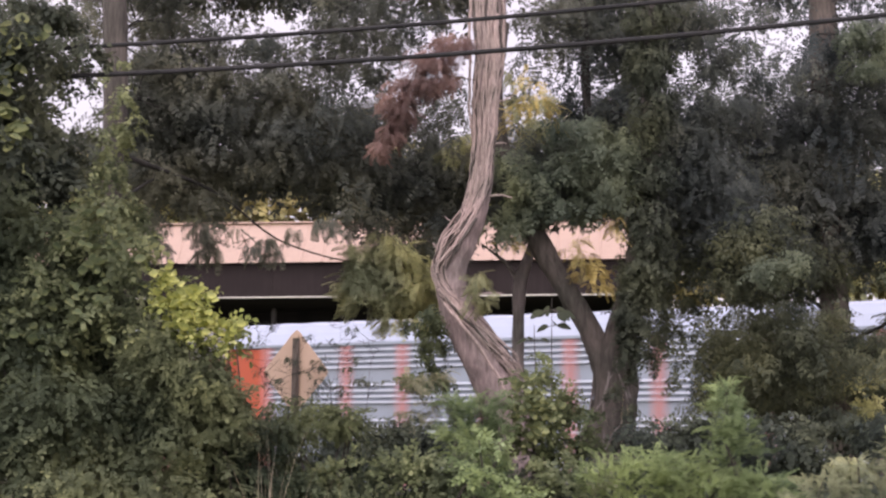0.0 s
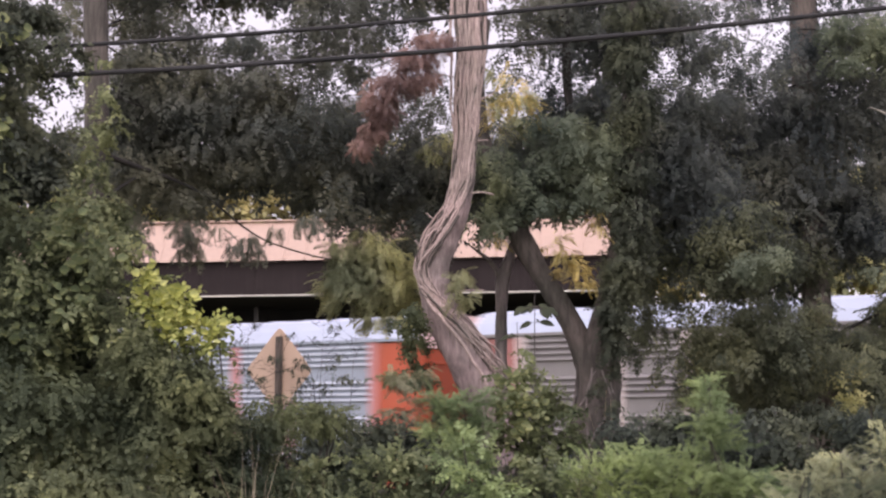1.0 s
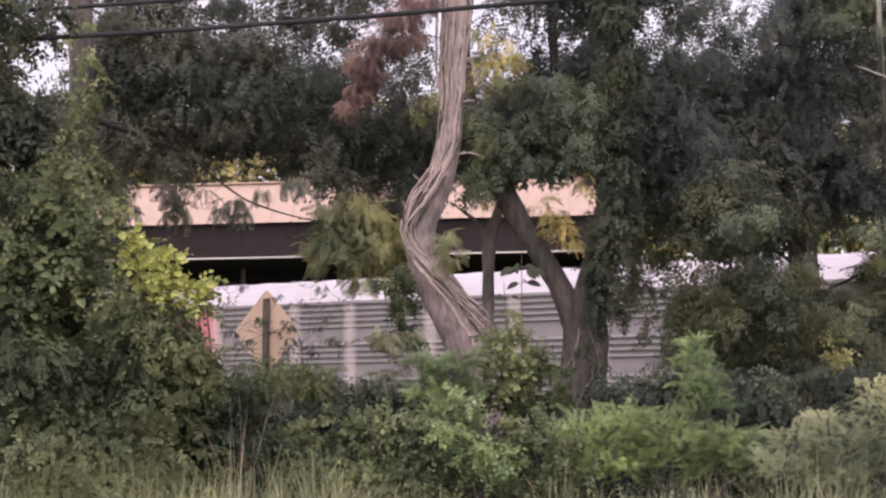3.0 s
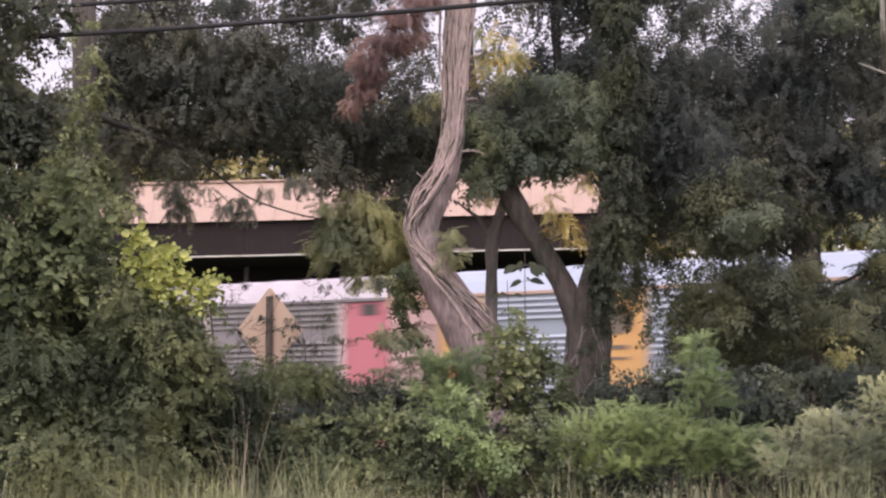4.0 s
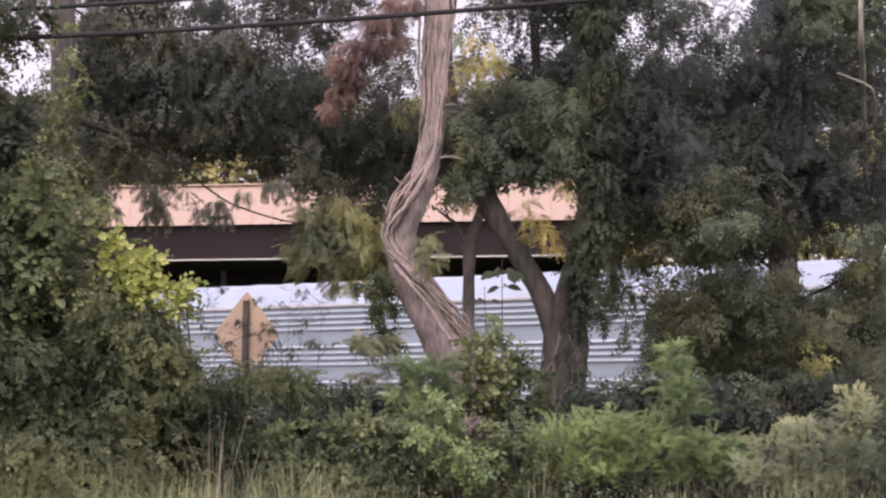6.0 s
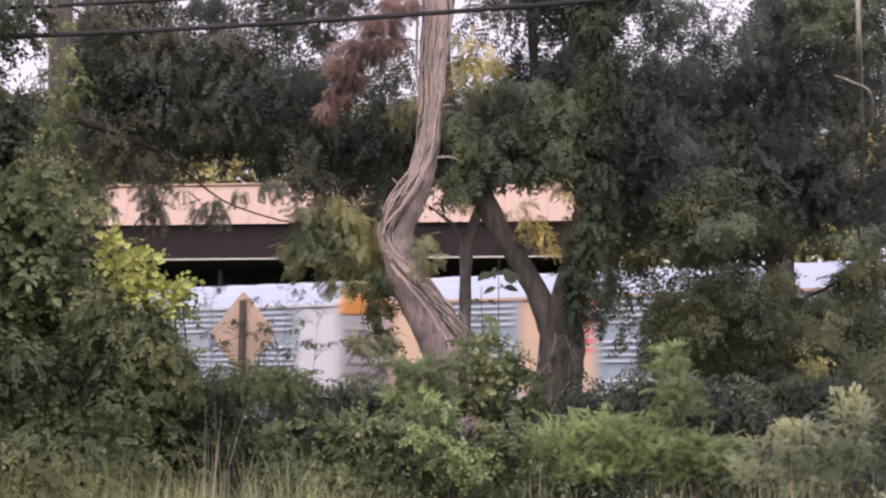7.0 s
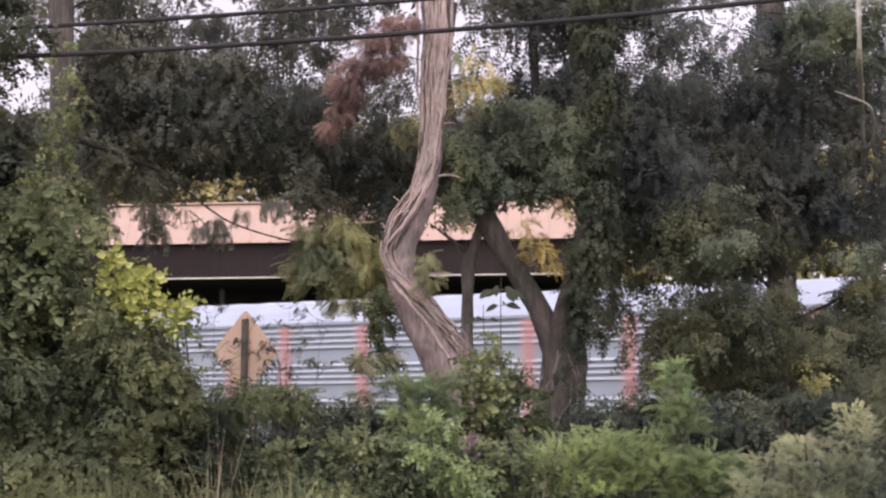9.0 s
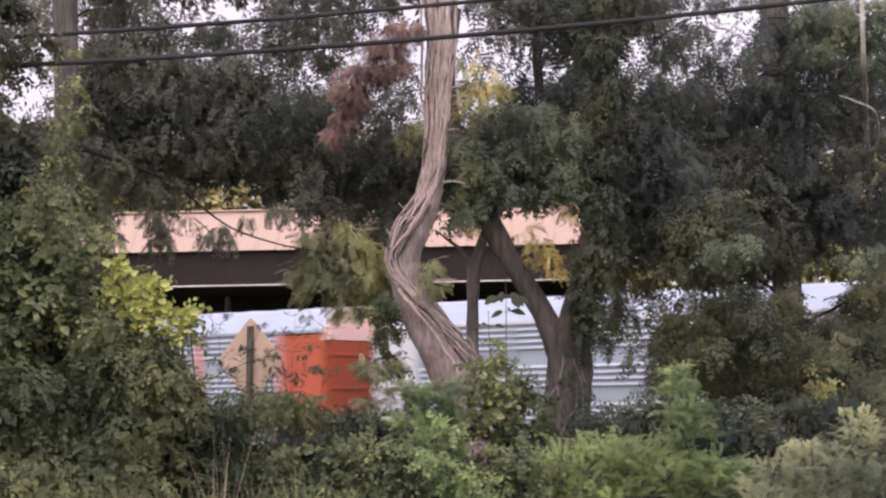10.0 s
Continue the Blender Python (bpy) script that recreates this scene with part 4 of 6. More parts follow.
FAR_CROWN_A = [
    (4.64, 33.0, 6.50, 0.80, 0.72, 0.54, 183),
    (5.08, 33.0, 5.59, 0.89, 0.80, 0.71, 272),
    (4.89, 33.0, 4.60, 0.80, 0.72, 0.71, 220),
    (5.79, 33.0, 4.87, 0.80, 0.72, 0.80, 275),
    (6.43, 33.0, 5.77, 0.80, 0.72, 0.80, 275),
    (6.81, 33.0, 6.86, 0.54, 0.48, 0.80, 183),
    (5.90, 33.0, 6.68, 0.62, 0.56, 0.54, 142),
    (4.84, 33.0, 8.27, 0.54, 0.48, 0.22, 40),
    (6.28, 33.0, 7.68, 0.40, 0.36, 0.54, 73),
    (6.92, 33.0, 7.95, 0.54, 0.48, 0.62, 128),
    (6.68, 33.0, 4.73, 0.71, 0.64, 0.49, 119),
    (5.51, 33.0, 4.04, 0.71, 0.64, 0.32, 88),
    (5.84, 33.0, 2.59, 0.54, 0.48, 0.36, 73),
]
FAR_CROWN_B = [
    (6.01, 32.4, 3.40, 0.23, 0.35, 0.35, 30),
    (6.15, 32.4, 2.83, 0.25, 0.35, 0.33, 34),
    (6.06, 32.4, 2.31, 0.23, 0.35, 0.23, 20),
    (5.22, 33.0, 2.68, 0.62, 0.56, 0.36, 85),
    (6.73, 33.0, 2.54, 0.54, 0.48, 0.36, 73),
    (6.03, 33.0, 9.05, 1.78, 1.61, 0.45, 340),
    (7.61, 33.0, 6.68, 0.71, 0.64, 1.78, 544),
    (8.11, 33.0, 4.69, 0.54, 0.48, 1.16, 212),
    (8.07, 33.0, 2.63, 0.54, 0.48, 0.54, 122),
    (5.67, 33.0, 2.79, 0.80, 0.72, 0.36, 122),
    (4.68, 33.0, 2.54, 0.54, 0.48, 0.45, 81),
    (5.39, 33.0, 2.28, 0.71, 0.64, 0.40, 110),
    (5.70, 33.0, 2.28, 0.32, 0.35, 0.36, 39),
    (6.95, 33.0, 2.28, 0.37, 0.35, 0.40, 64),
    (4.34, 33.0, 3.43, 0.22, 0.35, 0.36, 6),
    (5.28, 33.0, 6.86, 0.54, 0.48, 0.36, 73),
]
FAR_CROWN_C = [
    (6.18, 33.0, 7.13, 0.54, 0.48, 0.54, 122),
    (5.54, 33.0, 6.22, 0.80, 0.72, 0.54, 183),
    (6.53, 33.0, 6.41, 0.62, 0.56, 0.54, 142),
    (5.98, 33.0, 5.68, 0.71, 0.64, 0.62, 190),
    (6.05, 33.0, 4.24, 0.49, 0.44, 0.45, 93),
    (5.15, 33.0, 4.15, 0.62, 0.56, 0.54, 142),
    (6.67, 33.0, 4.20, 0.54, 0.48, 0.14, 26),
    (5.48, 33.0, 8.23, 0.45, 0.40, 0.16, 18),
    (5.02, 33.0, 7.59, 0.54, 0.48, 0.40, 32),
    (4.57, 33.0, 7.77, 0.27, 0.35, 0.36, 20),
    (5.56, 33.0, 7.50, 0.27, 0.35, 0.40, 18),
    (6.01, 33.0, 7.95, 0.22, 0.35, 0.54, 51),
    (7.36, 33.0, 2.63, 0.54, 0.48, 0.54, 122),
]
FAR_CROWN_D = [
    (7.43, 33.0, 1.83, 0.62, 0.56, 0.54, 142),
    (7.12, 30.0, 1.82, 0.49, 0.44, 0.73, 183),
    (7.31, 30.0, 1.10, 0.65, 0.58, 0.57, 190),
    (7.00, 33.0, 2.77, 0.36, 0.35, 0.25, 38),
    (4.60, 33.0, 3.30, 0.45, 0.40, 0.25, 14),
    (5.23, 33.0, 3.33, 0.45, 0.40, 0.25, 33),
    (5.85, 33.0, 3.30, 0.40, 0.36, 0.27, 36),
    (4.87, 33.0, 2.97, 0.54, 0.48, 0.31, 71),
    (5.67, 33.0, 2.97, 0.54, 0.48, 0.31, 71),
    (6.21, 33.0, 3.03, 0.32, 0.35, 0.31, 34),
    (4.33, 33.0, 2.97, 0.27, 0.35, 0.36, 11),
    (6.21, 33.0, 3.43, 0.12, 0.35, 0.27, 11),
    (4.77, 33.0, 2.37, 0.54, 0.48, 0.36, 81),
]
FAR_CROWN_E = [
    (7.55, 33.0, 3.55, 0.32, 0.35, 0.21, 74),
    (7.10, 33.0, 5.27, 0.36, 0.35, 0.36, 90),
    (7.18, 33.0, 4.68, 0.39, 0.35, 0.36, 90),
    (6.87, 33.0, 4.91, 0.30, 0.35, 0.36, 72),
    (6.73, 33.0, 3.04, 0.36, 0.35, 0.23, 60),
    (7.09, 33.0, 2.91, 0.36, 0.35, 0.30, 70),
    (6.54, 33.0, 2.64, 0.36, 0.35, 0.30, 70),
    (7.03, 33.0, 2.37, 0.39, 0.35, 0.32, 80),
    (7.54, 33.0, 2.91, 0.36, 0.35, 0.36, 80),
    (5.39, 33.0, 2.28, 0.54, 0.48, 0.36, 81),
    (7.51, 33.0, 3.43, 0.31, 0.35, 0.54, 71),
]
FAR_CROWN = FAR_CROWN_A + FAR_CROWN_B + FAR_CROWN_C + FAR_CROWN_D + FAR_CROWN_E
RED_SPRAY = [
    (0.14, 27.5, 6.76, 0.26, 0.35, 0.16, 34),
    (-0.13, 27.5, 6.54, 0.33, 0.35, 0.18, 46),
    (-0.37, 27.5, 6.24, 0.36, 0.35, 0.18, 46),
    (-0.58, 27.5, 6.03, 0.25, 0.35, 0.16, 32),
    (-0.55, 27.5, 5.82, 0.19, 0.35, 0.15, 24),
    (-0.72, 27.5, 5.61, 0.16, 0.35, 0.15, 20),
    (-0.86, 27.5, 5.39, 0.10, 0.35, 0.12, 12),
    (0.03, 27.5, 6.28, 0.19, 0.35, 0.10, 16),
]
OLIVE = [
    (-0.94, 28.8, 3.98, 0.43, 0.35, 0.31, 70),
    (-1.18, 28.8, 3.67, 0.31, 0.35, 0.25, 44),
    (-0.63, 28.8, 4.13, 0.34, 0.35, 0.28, 48),
    (-0.52, 28.8, 3.66, 0.43, 0.35, 0.31, 76),
    (-0.87, 28.8, 3.47, 0.47, 0.35, 0.17, 48),
    (-0.25, 28.8, 3.38, 0.26, 0.35, 0.26, 36),
    (-0.17, 28.8, 3.81, 0.19, 0.35, 0.39, 30),
    (-0.56, 28.8, 3.19, 0.31, 0.35, 0.14, 20),
    (-1.25, 28.8, 4.14, 0.17, 0.35, 0.16, 14),
    (-0.82, 28.8, 4.41, 0.14, 0.35, 0.14, 10),
]
HANGING = [
    (-0.16, 27.6, 3.16, 0.13, 0.35, 0.13, 16),
    (-0.20, 27.6, 2.30, 0.22, 0.35, 0.08, 14),
    (-0.41, 27.6, 2.36, 0.12, 0.35, 0.08, 8),
    (0.01, 27.6, 2.39, 0.09, 0.35, 0.10, 8),
    (-0.26, 28.4, 3.13, 0.20, 0.35, 0.15, 24),
    (-0.17, 28.4, 2.86, 0.15, 0.35, 0.18, 24),
    (-0.16, 28.4, 2.59, 0.12, 0.35, 0.17, 16),
    (-0.25, 28.4, 2.40, 0.11, 0.35, 0.11, 8),
]
OLIVE_FRONT = [
    (0.44, 27.6, 3.64, 0.13, 0.35, 0.15, 20),
    (0.51, 27.6, 3.42, 0.12, 0.35, 0.16, 20),
    (0.32, 27.6, 3.34, 0.09, 0.35, 0.15, 10),
]
DROOPING = [
    (-3.24, 28.5, 4.40, 0.23, 0.35, 0.14, 30),
    (-3.36, 28.5, 4.25, 0.12, 0.35, 0.17, 16),
    (-3.13, 28.5, 4.19, 0.12, 0.35, 0.14, 14),
    (-2.47, 28.5, 4.28, 0.20, 0.35, 0.11, 22),
    (-2.36, 28.5, 4.14, 0.26, 0.35, 0.08, 16),
    (-2.63, 28.5, 4.14, 0.11, 0.35, 0.11, 8),
    (-3.90, 28.5, 4.41, 0.17, 0.35, 0.12, 12),
    (-3.82, 28.5, 4.22, 0.14, 0.35, 0.11, 10),
    (-1.55, 28.5, 4.50, 0.20, 0.35, 0.11, 20),
    (-1.35, 28.5, 4.34, 0.11, 0.35, 0.15, 6),
    (-2.82, 28.5, 4.40, 0.08, 0.35, 0.11, 6),
    (-2.05, 28.5, 4.39, 0.11, 0.35, 0.09, 8),
]
BROWNED = [
    (-0.18, 25.0, 2.27, 0.20, 0.35, 0.08, 18),
    (-0.37, 25.0, 2.19, 0.14, 0.35, 0.07, 10),
    (-0.04, 25.0, 2.33, 0.11, 0.35, 0.09, 9),
    (-0.12, 25.0, 2.06, 0.23, 0.35, 0.12, 20),
    (-0.02, 25.0, 1.90, 0.18, 0.35, 0.11, 18),
    (-0.36, 25.0, 1.87, 0.18, 0.35, 0.09, 12),
]
VINE_BACK = [
    (1.11, 25.3, 2.34, 0.14, 0.35, 0.10, 9),
    (1.28, 25.3, 2.27, 0.14, 0.35, 0.11, 12),
    (1.05, 25.3, 2.54, 0.10, 0.35, 0.10, 5),
    (1.31, 25.3, 2.00, 0.21, 0.35, 0.15, 34),
    (1.58, 25.3, 1.84, 0.23, 0.35, 0.15, 40),
    (1.20, 25.3, 1.62, 0.30, 0.35, 0.18, 60),
    (1.61, 25.3, 1.58, 0.30, 0.35, 0.15, 50),
    (1.40, 25.3, 1.36, 0.38, 0.35, 0.19, 80),
]
LOW_GREEN = [
    (0.63, 22.5, 1.03, 0.24, 0.35, 0.16, 60),
    (0.81, 22.5, 0.82, 0.22, 0.35, 0.15, 50),
    (0.39, 22.5, 1.22, 0.21, 0.35, 0.18, 44),
    (0.46, 22.5, 1.52, 0.18, 0.35, 0.18, 36),
]
ROADSIDE_LOW = [
    (6.22, 31.0, 2.09, 0.17, 0.35, 0.28, 30),
    (6.10, 31.0, 2.39, 0.20, 0.35, 0.17, 24),
]
BUSH_FRONT = [
    (-2.72, 22.3, 2.28, 0.36, 0.35, 0.30, 180),
    (-2.48, 22.3, 2.04, 0.30, 0.35, 0.22, 120),
    (-2.96, 22.3, 1.92, 0.42, 0.35, 0.30, 220),
    (-2.37, 22.3, 1.73, 0.30, 0.35, 0.20, 110),
    (-3.14, 22.3, 2.52, 0.30, 0.35, 0.27, 120),
]
FAR_UPPER = [
    (4.50, 28.6, 3.90, 0.31, 0.35, 0.17, 46),
    (4.78, 28.6, 3.98, 0.23, 0.35, 0.15, 26),
    (4.27, 28.6, 3.85, 0.19, 0.35, 0.12, 20),
    (6.41, 28.6, 3.81, 0.23, 0.35, 0.14, 34),
    (6.82, 32.0, 7.77, 0.35, 0.35, 0.35, 84),
    (7.30, 32.0, 7.55, 0.35, 0.35, 0.35, 90),
    (6.59, 32.0, 7.28, 0.35, 0.35, 0.26, 64),
    (7.42, 32.0, 7.01, 0.29, 0.35, 0.31, 74),
    (6.34, 32.0, 7.77, 0.26, 0.35, 0.26, 40),
    (7.53, 32.0, 7.94, 0.26, 0.35, 0.26, 60),
]
FRONT_GREEN = [
    (0.88, 29.1, 4.47, 0.19, 0.35, 0.14, 20),
    (0.63, 29.1, 4.54, 0.11, 0.35, 0.13, 10),
    (1.07, 29.1, 4.61, 0.19, 0.35, 0.14, 24),
    (1.04, 29.1, 5.37, 0.27, 0.35, 0.20, 44),
    (1.29, 29.1, 5.05, 0.35, 0.35, 0.25, 76),
    (1.75, 29.1, 5.28, 0.39, 0.35, 0.30, 96),
    (2.23, 29.1, 5.51, 0.39, 0.35, 0.31, 96),
    (1.91, 29.1, 5.84, 0.39, 0.35, 0.22, 64),
    (2.34, 29.1, 5.04, 0.31, 0.35, 0.27, 64),
    (1.70, 29.1, 4.80, 0.28, 0.35, 0.16, 34),
    (2.63, 29.1, 5.71, 0.24, 0.35, 0.35, 60),
    (1.03, 29.1, 4.77, 0.20, 0.35, 0.17, 24),
    (2.10, 29.1, 4.76, 0.24, 0.35, 0.11, 18),
]
UPPER_OLIVE = [
    (1.23, 29.6, 6.28, 0.29, 0.35, 0.22, 34),
    (1.46, 29.6, 5.99, 0.32, 0.35, 0.19, 40),
    (1.10, 29.6, 5.92, 0.21, 0.35, 0.18, 22),
    (1.03, 29.6, 6.61, 0.14, 0.35, 0.24, 12),
    (0.09, 29.6, 5.72, 0.32, 0.35, 0.16, 24),
    (0.21, 29.6, 5.52, 0.27, 0.35, 0.11, 14),
]
YELLOW = [
    (2.03, 28.7, 3.83, 0.22, 0.30, 0.25, 21),
    (1.76, 28.7, 4.22, 0.24, 0.30, 0.14, 7),
    (0.94, 28.7, 4.18, 0.24, 0.30, 0.11, 4),
    (2.34, 28.7, 4.46, 0.17, 0.30, 0.20, 9),
    (1.30, 28.7, 6.22, 0.29, 0.30, 0.39, 25),
    (0.98, 28.7, 6.03, 0.15, 0.30, 0.39, 13),
    (1.92, 28.7, 4.02, 0.17, 0.30, 0.15, 10),
    (2.14, 28.7, 3.64, 0.14, 0.30, 0.14, 7),
]
NEAR_LEFT = [
    (-4.52, 23.0, 3.72, 0.53, 0.48, 0.37, 121),
    (-4.63, 23.0, 3.03, 0.68, 0.62, 0.50, 299),
    (-4.56, 23.0, 2.35, 0.75, 0.67, 0.56, 367),
    (-5.26, 23.0, 3.60, 0.62, 0.56, 1.24, 680),
    (-4.01, 23.0, 3.28, 0.37, 0.35, 0.31, 61),
    (-4.07, 23.0, 2.78, 0.56, 0.50, 0.44, 192),
    (-3.97, 22.2, 1.85, 0.66, 0.59, 0.45, 252),
    (-4.69, 22.2, 1.67, 0.48, 0.43, 0.48, 195),
]
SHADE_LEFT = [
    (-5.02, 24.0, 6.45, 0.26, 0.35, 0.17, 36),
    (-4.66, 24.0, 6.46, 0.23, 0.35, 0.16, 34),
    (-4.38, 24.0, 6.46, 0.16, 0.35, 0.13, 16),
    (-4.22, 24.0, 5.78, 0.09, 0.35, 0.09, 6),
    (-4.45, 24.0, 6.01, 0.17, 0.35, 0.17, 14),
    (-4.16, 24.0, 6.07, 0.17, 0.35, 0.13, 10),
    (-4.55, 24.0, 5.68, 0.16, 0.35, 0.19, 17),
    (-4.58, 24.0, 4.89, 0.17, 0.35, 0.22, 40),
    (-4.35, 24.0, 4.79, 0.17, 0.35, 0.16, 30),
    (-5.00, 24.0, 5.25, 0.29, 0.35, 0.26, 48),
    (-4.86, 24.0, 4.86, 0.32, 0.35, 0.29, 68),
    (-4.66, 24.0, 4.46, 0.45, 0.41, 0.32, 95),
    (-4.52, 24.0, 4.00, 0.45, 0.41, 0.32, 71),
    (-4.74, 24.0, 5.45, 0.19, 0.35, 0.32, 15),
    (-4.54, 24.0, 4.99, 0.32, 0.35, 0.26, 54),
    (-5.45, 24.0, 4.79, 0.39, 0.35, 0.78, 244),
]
TOP_LEFT = [
    (-4.36, 21.0, 5.59, 0.23, 0.35, 0.23, 43),
    (-4.10, 21.0, 5.62, 0.14, 0.35, 0.09, 4),
    (-4.41, 21.0, 5.27, 0.23, 0.35, 0.23, 38),
    (-4.38, 21.0, 4.93, 0.20, 0.35, 0.23, 33),
    (-4.26, 21.0, 4.58, 0.23, 0.35, 0.23, 38),
    (-4.79, 21.0, 5.45, 0.28, 0.35, 0.57, 136),
    (-4.40, 21.0, 4.38, 0.11, 0.35, 0.10, 4),
    (-3.64, 21.0, 5.62, 0.08, 0.35, 0.09, 2),
]
FRESH_LEFT = [
    (-3.87, 22.5, 3.74, 0.28, 0.35, 0.28, 35),
    (-3.49, 22.5, 3.52, 0.28, 0.35, 0.30, 54),
    (-3.74, 22.5, 3.00, 0.40, 0.36, 0.27, 60),
    (-4.20, 22.5, 3.25, 0.36, 0.35, 0.30, 40),
    (-4.40, 22.5, 2.64, 0.43, 0.38, 0.30, 35),
    (-3.63, 22.5, 3.98, 0.18, 0.35, 0.24, 20),
]
IVY = [
    (-4.29, 26.8, 6.33, 0.09, 0.35, 0.16, 7),
    (-4.20, 26.8, 5.89, 0.10, 0.35, 0.19, 9),
    (-4.31, 26.8, 5.45, 0.10, 0.35, 0.19, 10),
    (-4.20, 26.8, 5.01, 0.14, 0.35, 0.19, 16),
    (-4.27, 26.8, 4.57, 0.17, 0.35, 0.19, 22),
    (-4.09, 26.8, 4.35, 0.17, 0.35, 0.16, 20),
    (-4.07, 26.5, 6.06, 0.09, 0.35, 0.26, 7),
    (-4.03, 26.5, 5.59, 0.13, 0.35, 0.29, 17),
    (-4.29, 26.5, 5.30, 0.19, 0.35, 0.29, 24),
    (-4.24, 26.5, 4.79, 0.24, 0.35, 0.26, 33),
    (-4.20, 26.5, 4.39, 0.36, 0.35, 0.36, 85),
    (-4.02, 26.5, 3.96, 0.43, 0.39, 0.32, 91),
    (-4.49, 26.5, 4.03, 0.29, 0.35, 0.29, 38),
    (-4.19, 26.5, 3.52, 0.43, 0.39, 0.29, 81),
]
SIDE_GROWTH = [
    (4.20, 30.0, 4.17, 0.57, 0.51, 0.36, 85),
    (4.57, 30.0, 4.58, 0.49, 0.44, 0.32, 57),
    (4.11, 30.0, 3.72, 0.36, 0.35, 0.19, 22),
    (4.93, 30.0, 4.09, 0.41, 0.36, 0.41, 59),
    (4.42, 30.0, 2.63, 0.49, 0.44, 0.41, 81),
    (5.15, 30.0, 2.55, 0.49, 0.44, 0.41, 81),
    (3.85, 30.0, 3.15, 0.24, 0.35, 0.24, 7),
    (4.27, 30.0, 3.26, 0.36, 0.35, 0.23, 19),
    (4.84, 30.0, 3.29, 0.41, 0.36, 0.23, 42),
    (5.36, 30.0, 3.23, 0.32, 0.35, 0.23, 34),
    (4.18, 30.0, 2.95, 0.41, 0.36, 0.24, 36),
    (4.99, 30.0, 2.95, 0.49, 0.44, 0.24, 55),
    (6.16, 30.0, 2.51, 0.32, 0.35, 0.28, 38),
]
FORK_IVY = [
    (2.56, 29.0, 2.57, 0.13, 0.35, 0.19, 8),
    (2.32, 29.0, 2.14, 0.14, 0.35, 0.20, 7),
    (2.59, 29.0, 1.98, 0.14, 0.35, 0.19, 7),
    (2.61, 29.0, 3.24, 0.16, 0.35, 0.24, 34),
    (2.72, 29.0, 3.55, 0.19, 0.35, 0.27, 44),
    (2.52, 29.0, 2.96, 0.11, 0.35, 0.16, 16),
    (2.80, 29.0, 3.87, 0.20, 0.35, 0.27, 46),
    (2.62, 29.0, 2.71, 0.14, 0.35, 0.35, 22),
    (2.67, 29.0, 3.15, 0.20, 0.35, 0.35, 39),
    (2.72, 29.0, 3.77, 0.25, 0.35, 0.43, 59),
    (2.82, 29.0, 4.49, 0.31, 0.35, 0.47, 81),
    (2.89, 29.0, 5.28, 0.31, 0.35, 0.47, 81),
    (2.89, 29.0, 6.07, 0.33, 0.35, 0.47, 111),
    (2.90, 29.0, 6.87, 0.31, 0.35, 0.47, 114),
    (2.91, 29.0, 7.52, 0.28, 0.35, 0.39, 73),
]
LIME = [
    (-2.94, 22.6, 3.26, 0.11, 0.35, 0.13, 13),
    (-2.96, 22.6, 3.04, 0.15, 0.35, 0.11, 13),
    (-2.75, 22.6, 3.07, 0.16, 0.35, 0.10, 11),
    (-2.65, 22.6, 2.89, 0.18, 0.35, 0.11, 18),
    (-2.81, 22.6, 2.80, 0.17, 0.35, 0.10, 12),
    (-2.44, 22.6, 2.80, 0.16, 0.35, 0.10, 14),
    (-2.22, 22.6, 2.75, 0.11, 0.35, 0.07, 5),
    (-2.41, 22.6, 2.61, 0.15, 0.35, 0.09, 9),
    (-2.65, 22.6, 2.64, 0.18, 0.35, 0.09, 9),
    (-2.96, 22.6, 3.39, 0.05, 0.35, 0.07, 2),
    (-2.53, 22.6, 2.98, 0.09, 0.35, 0.07, 3),
]
LEFT_BUSH = [
    (-3.46, 24.0, 2.70, 0.58, 0.53, 0.45, 214),
    (-3.04, 23.3, 2.11, 0.57, 0.51, 0.38, 183),
    (-3.91, 24.0, 2.18, 0.78, 0.70, 0.52, 326),
    (-2.54, 23.3, 2.11, 0.28, 0.35, 0.31, 76),
    (-2.69, 23.0, 1.79, 0.44, 0.39, 0.37, 142),
    (-2.93, 22.5, 1.49, 0.73, 0.66, 0.43, 285),
    (-4.14, 22.5, 1.43, 0.91, 0.82, 0.55, 459),
    (-3.45, 22.0, 0.85, 1.19, 1.07, 0.54, 612),
    (-3.74, 22.0, 0.26, 1.49, 1.34, 0.48, 306),
]
SCRUB_A = [
    (-2.07, 23.0, 1.61, 0.56, 0.50, 0.28, 137),
    (-1.39, 23.0, 1.76, 0.44, 0.39, 0.17, 66),
    (-1.08, 23.0, 1.79, 0.25, 0.35, 0.16, 34),
    (-1.48, 24.0, 1.87, 0.43, 0.39, 0.13, 35),
    (-1.97, 24.0, 1.80, 0.32, 0.35, 0.14, 26),
    (-2.25, 23.0, 1.11, 0.75, 0.67, 0.44, 285),
    (-1.75, 23.0, 0.50, 0.99, 0.90, 0.56, 220),
]
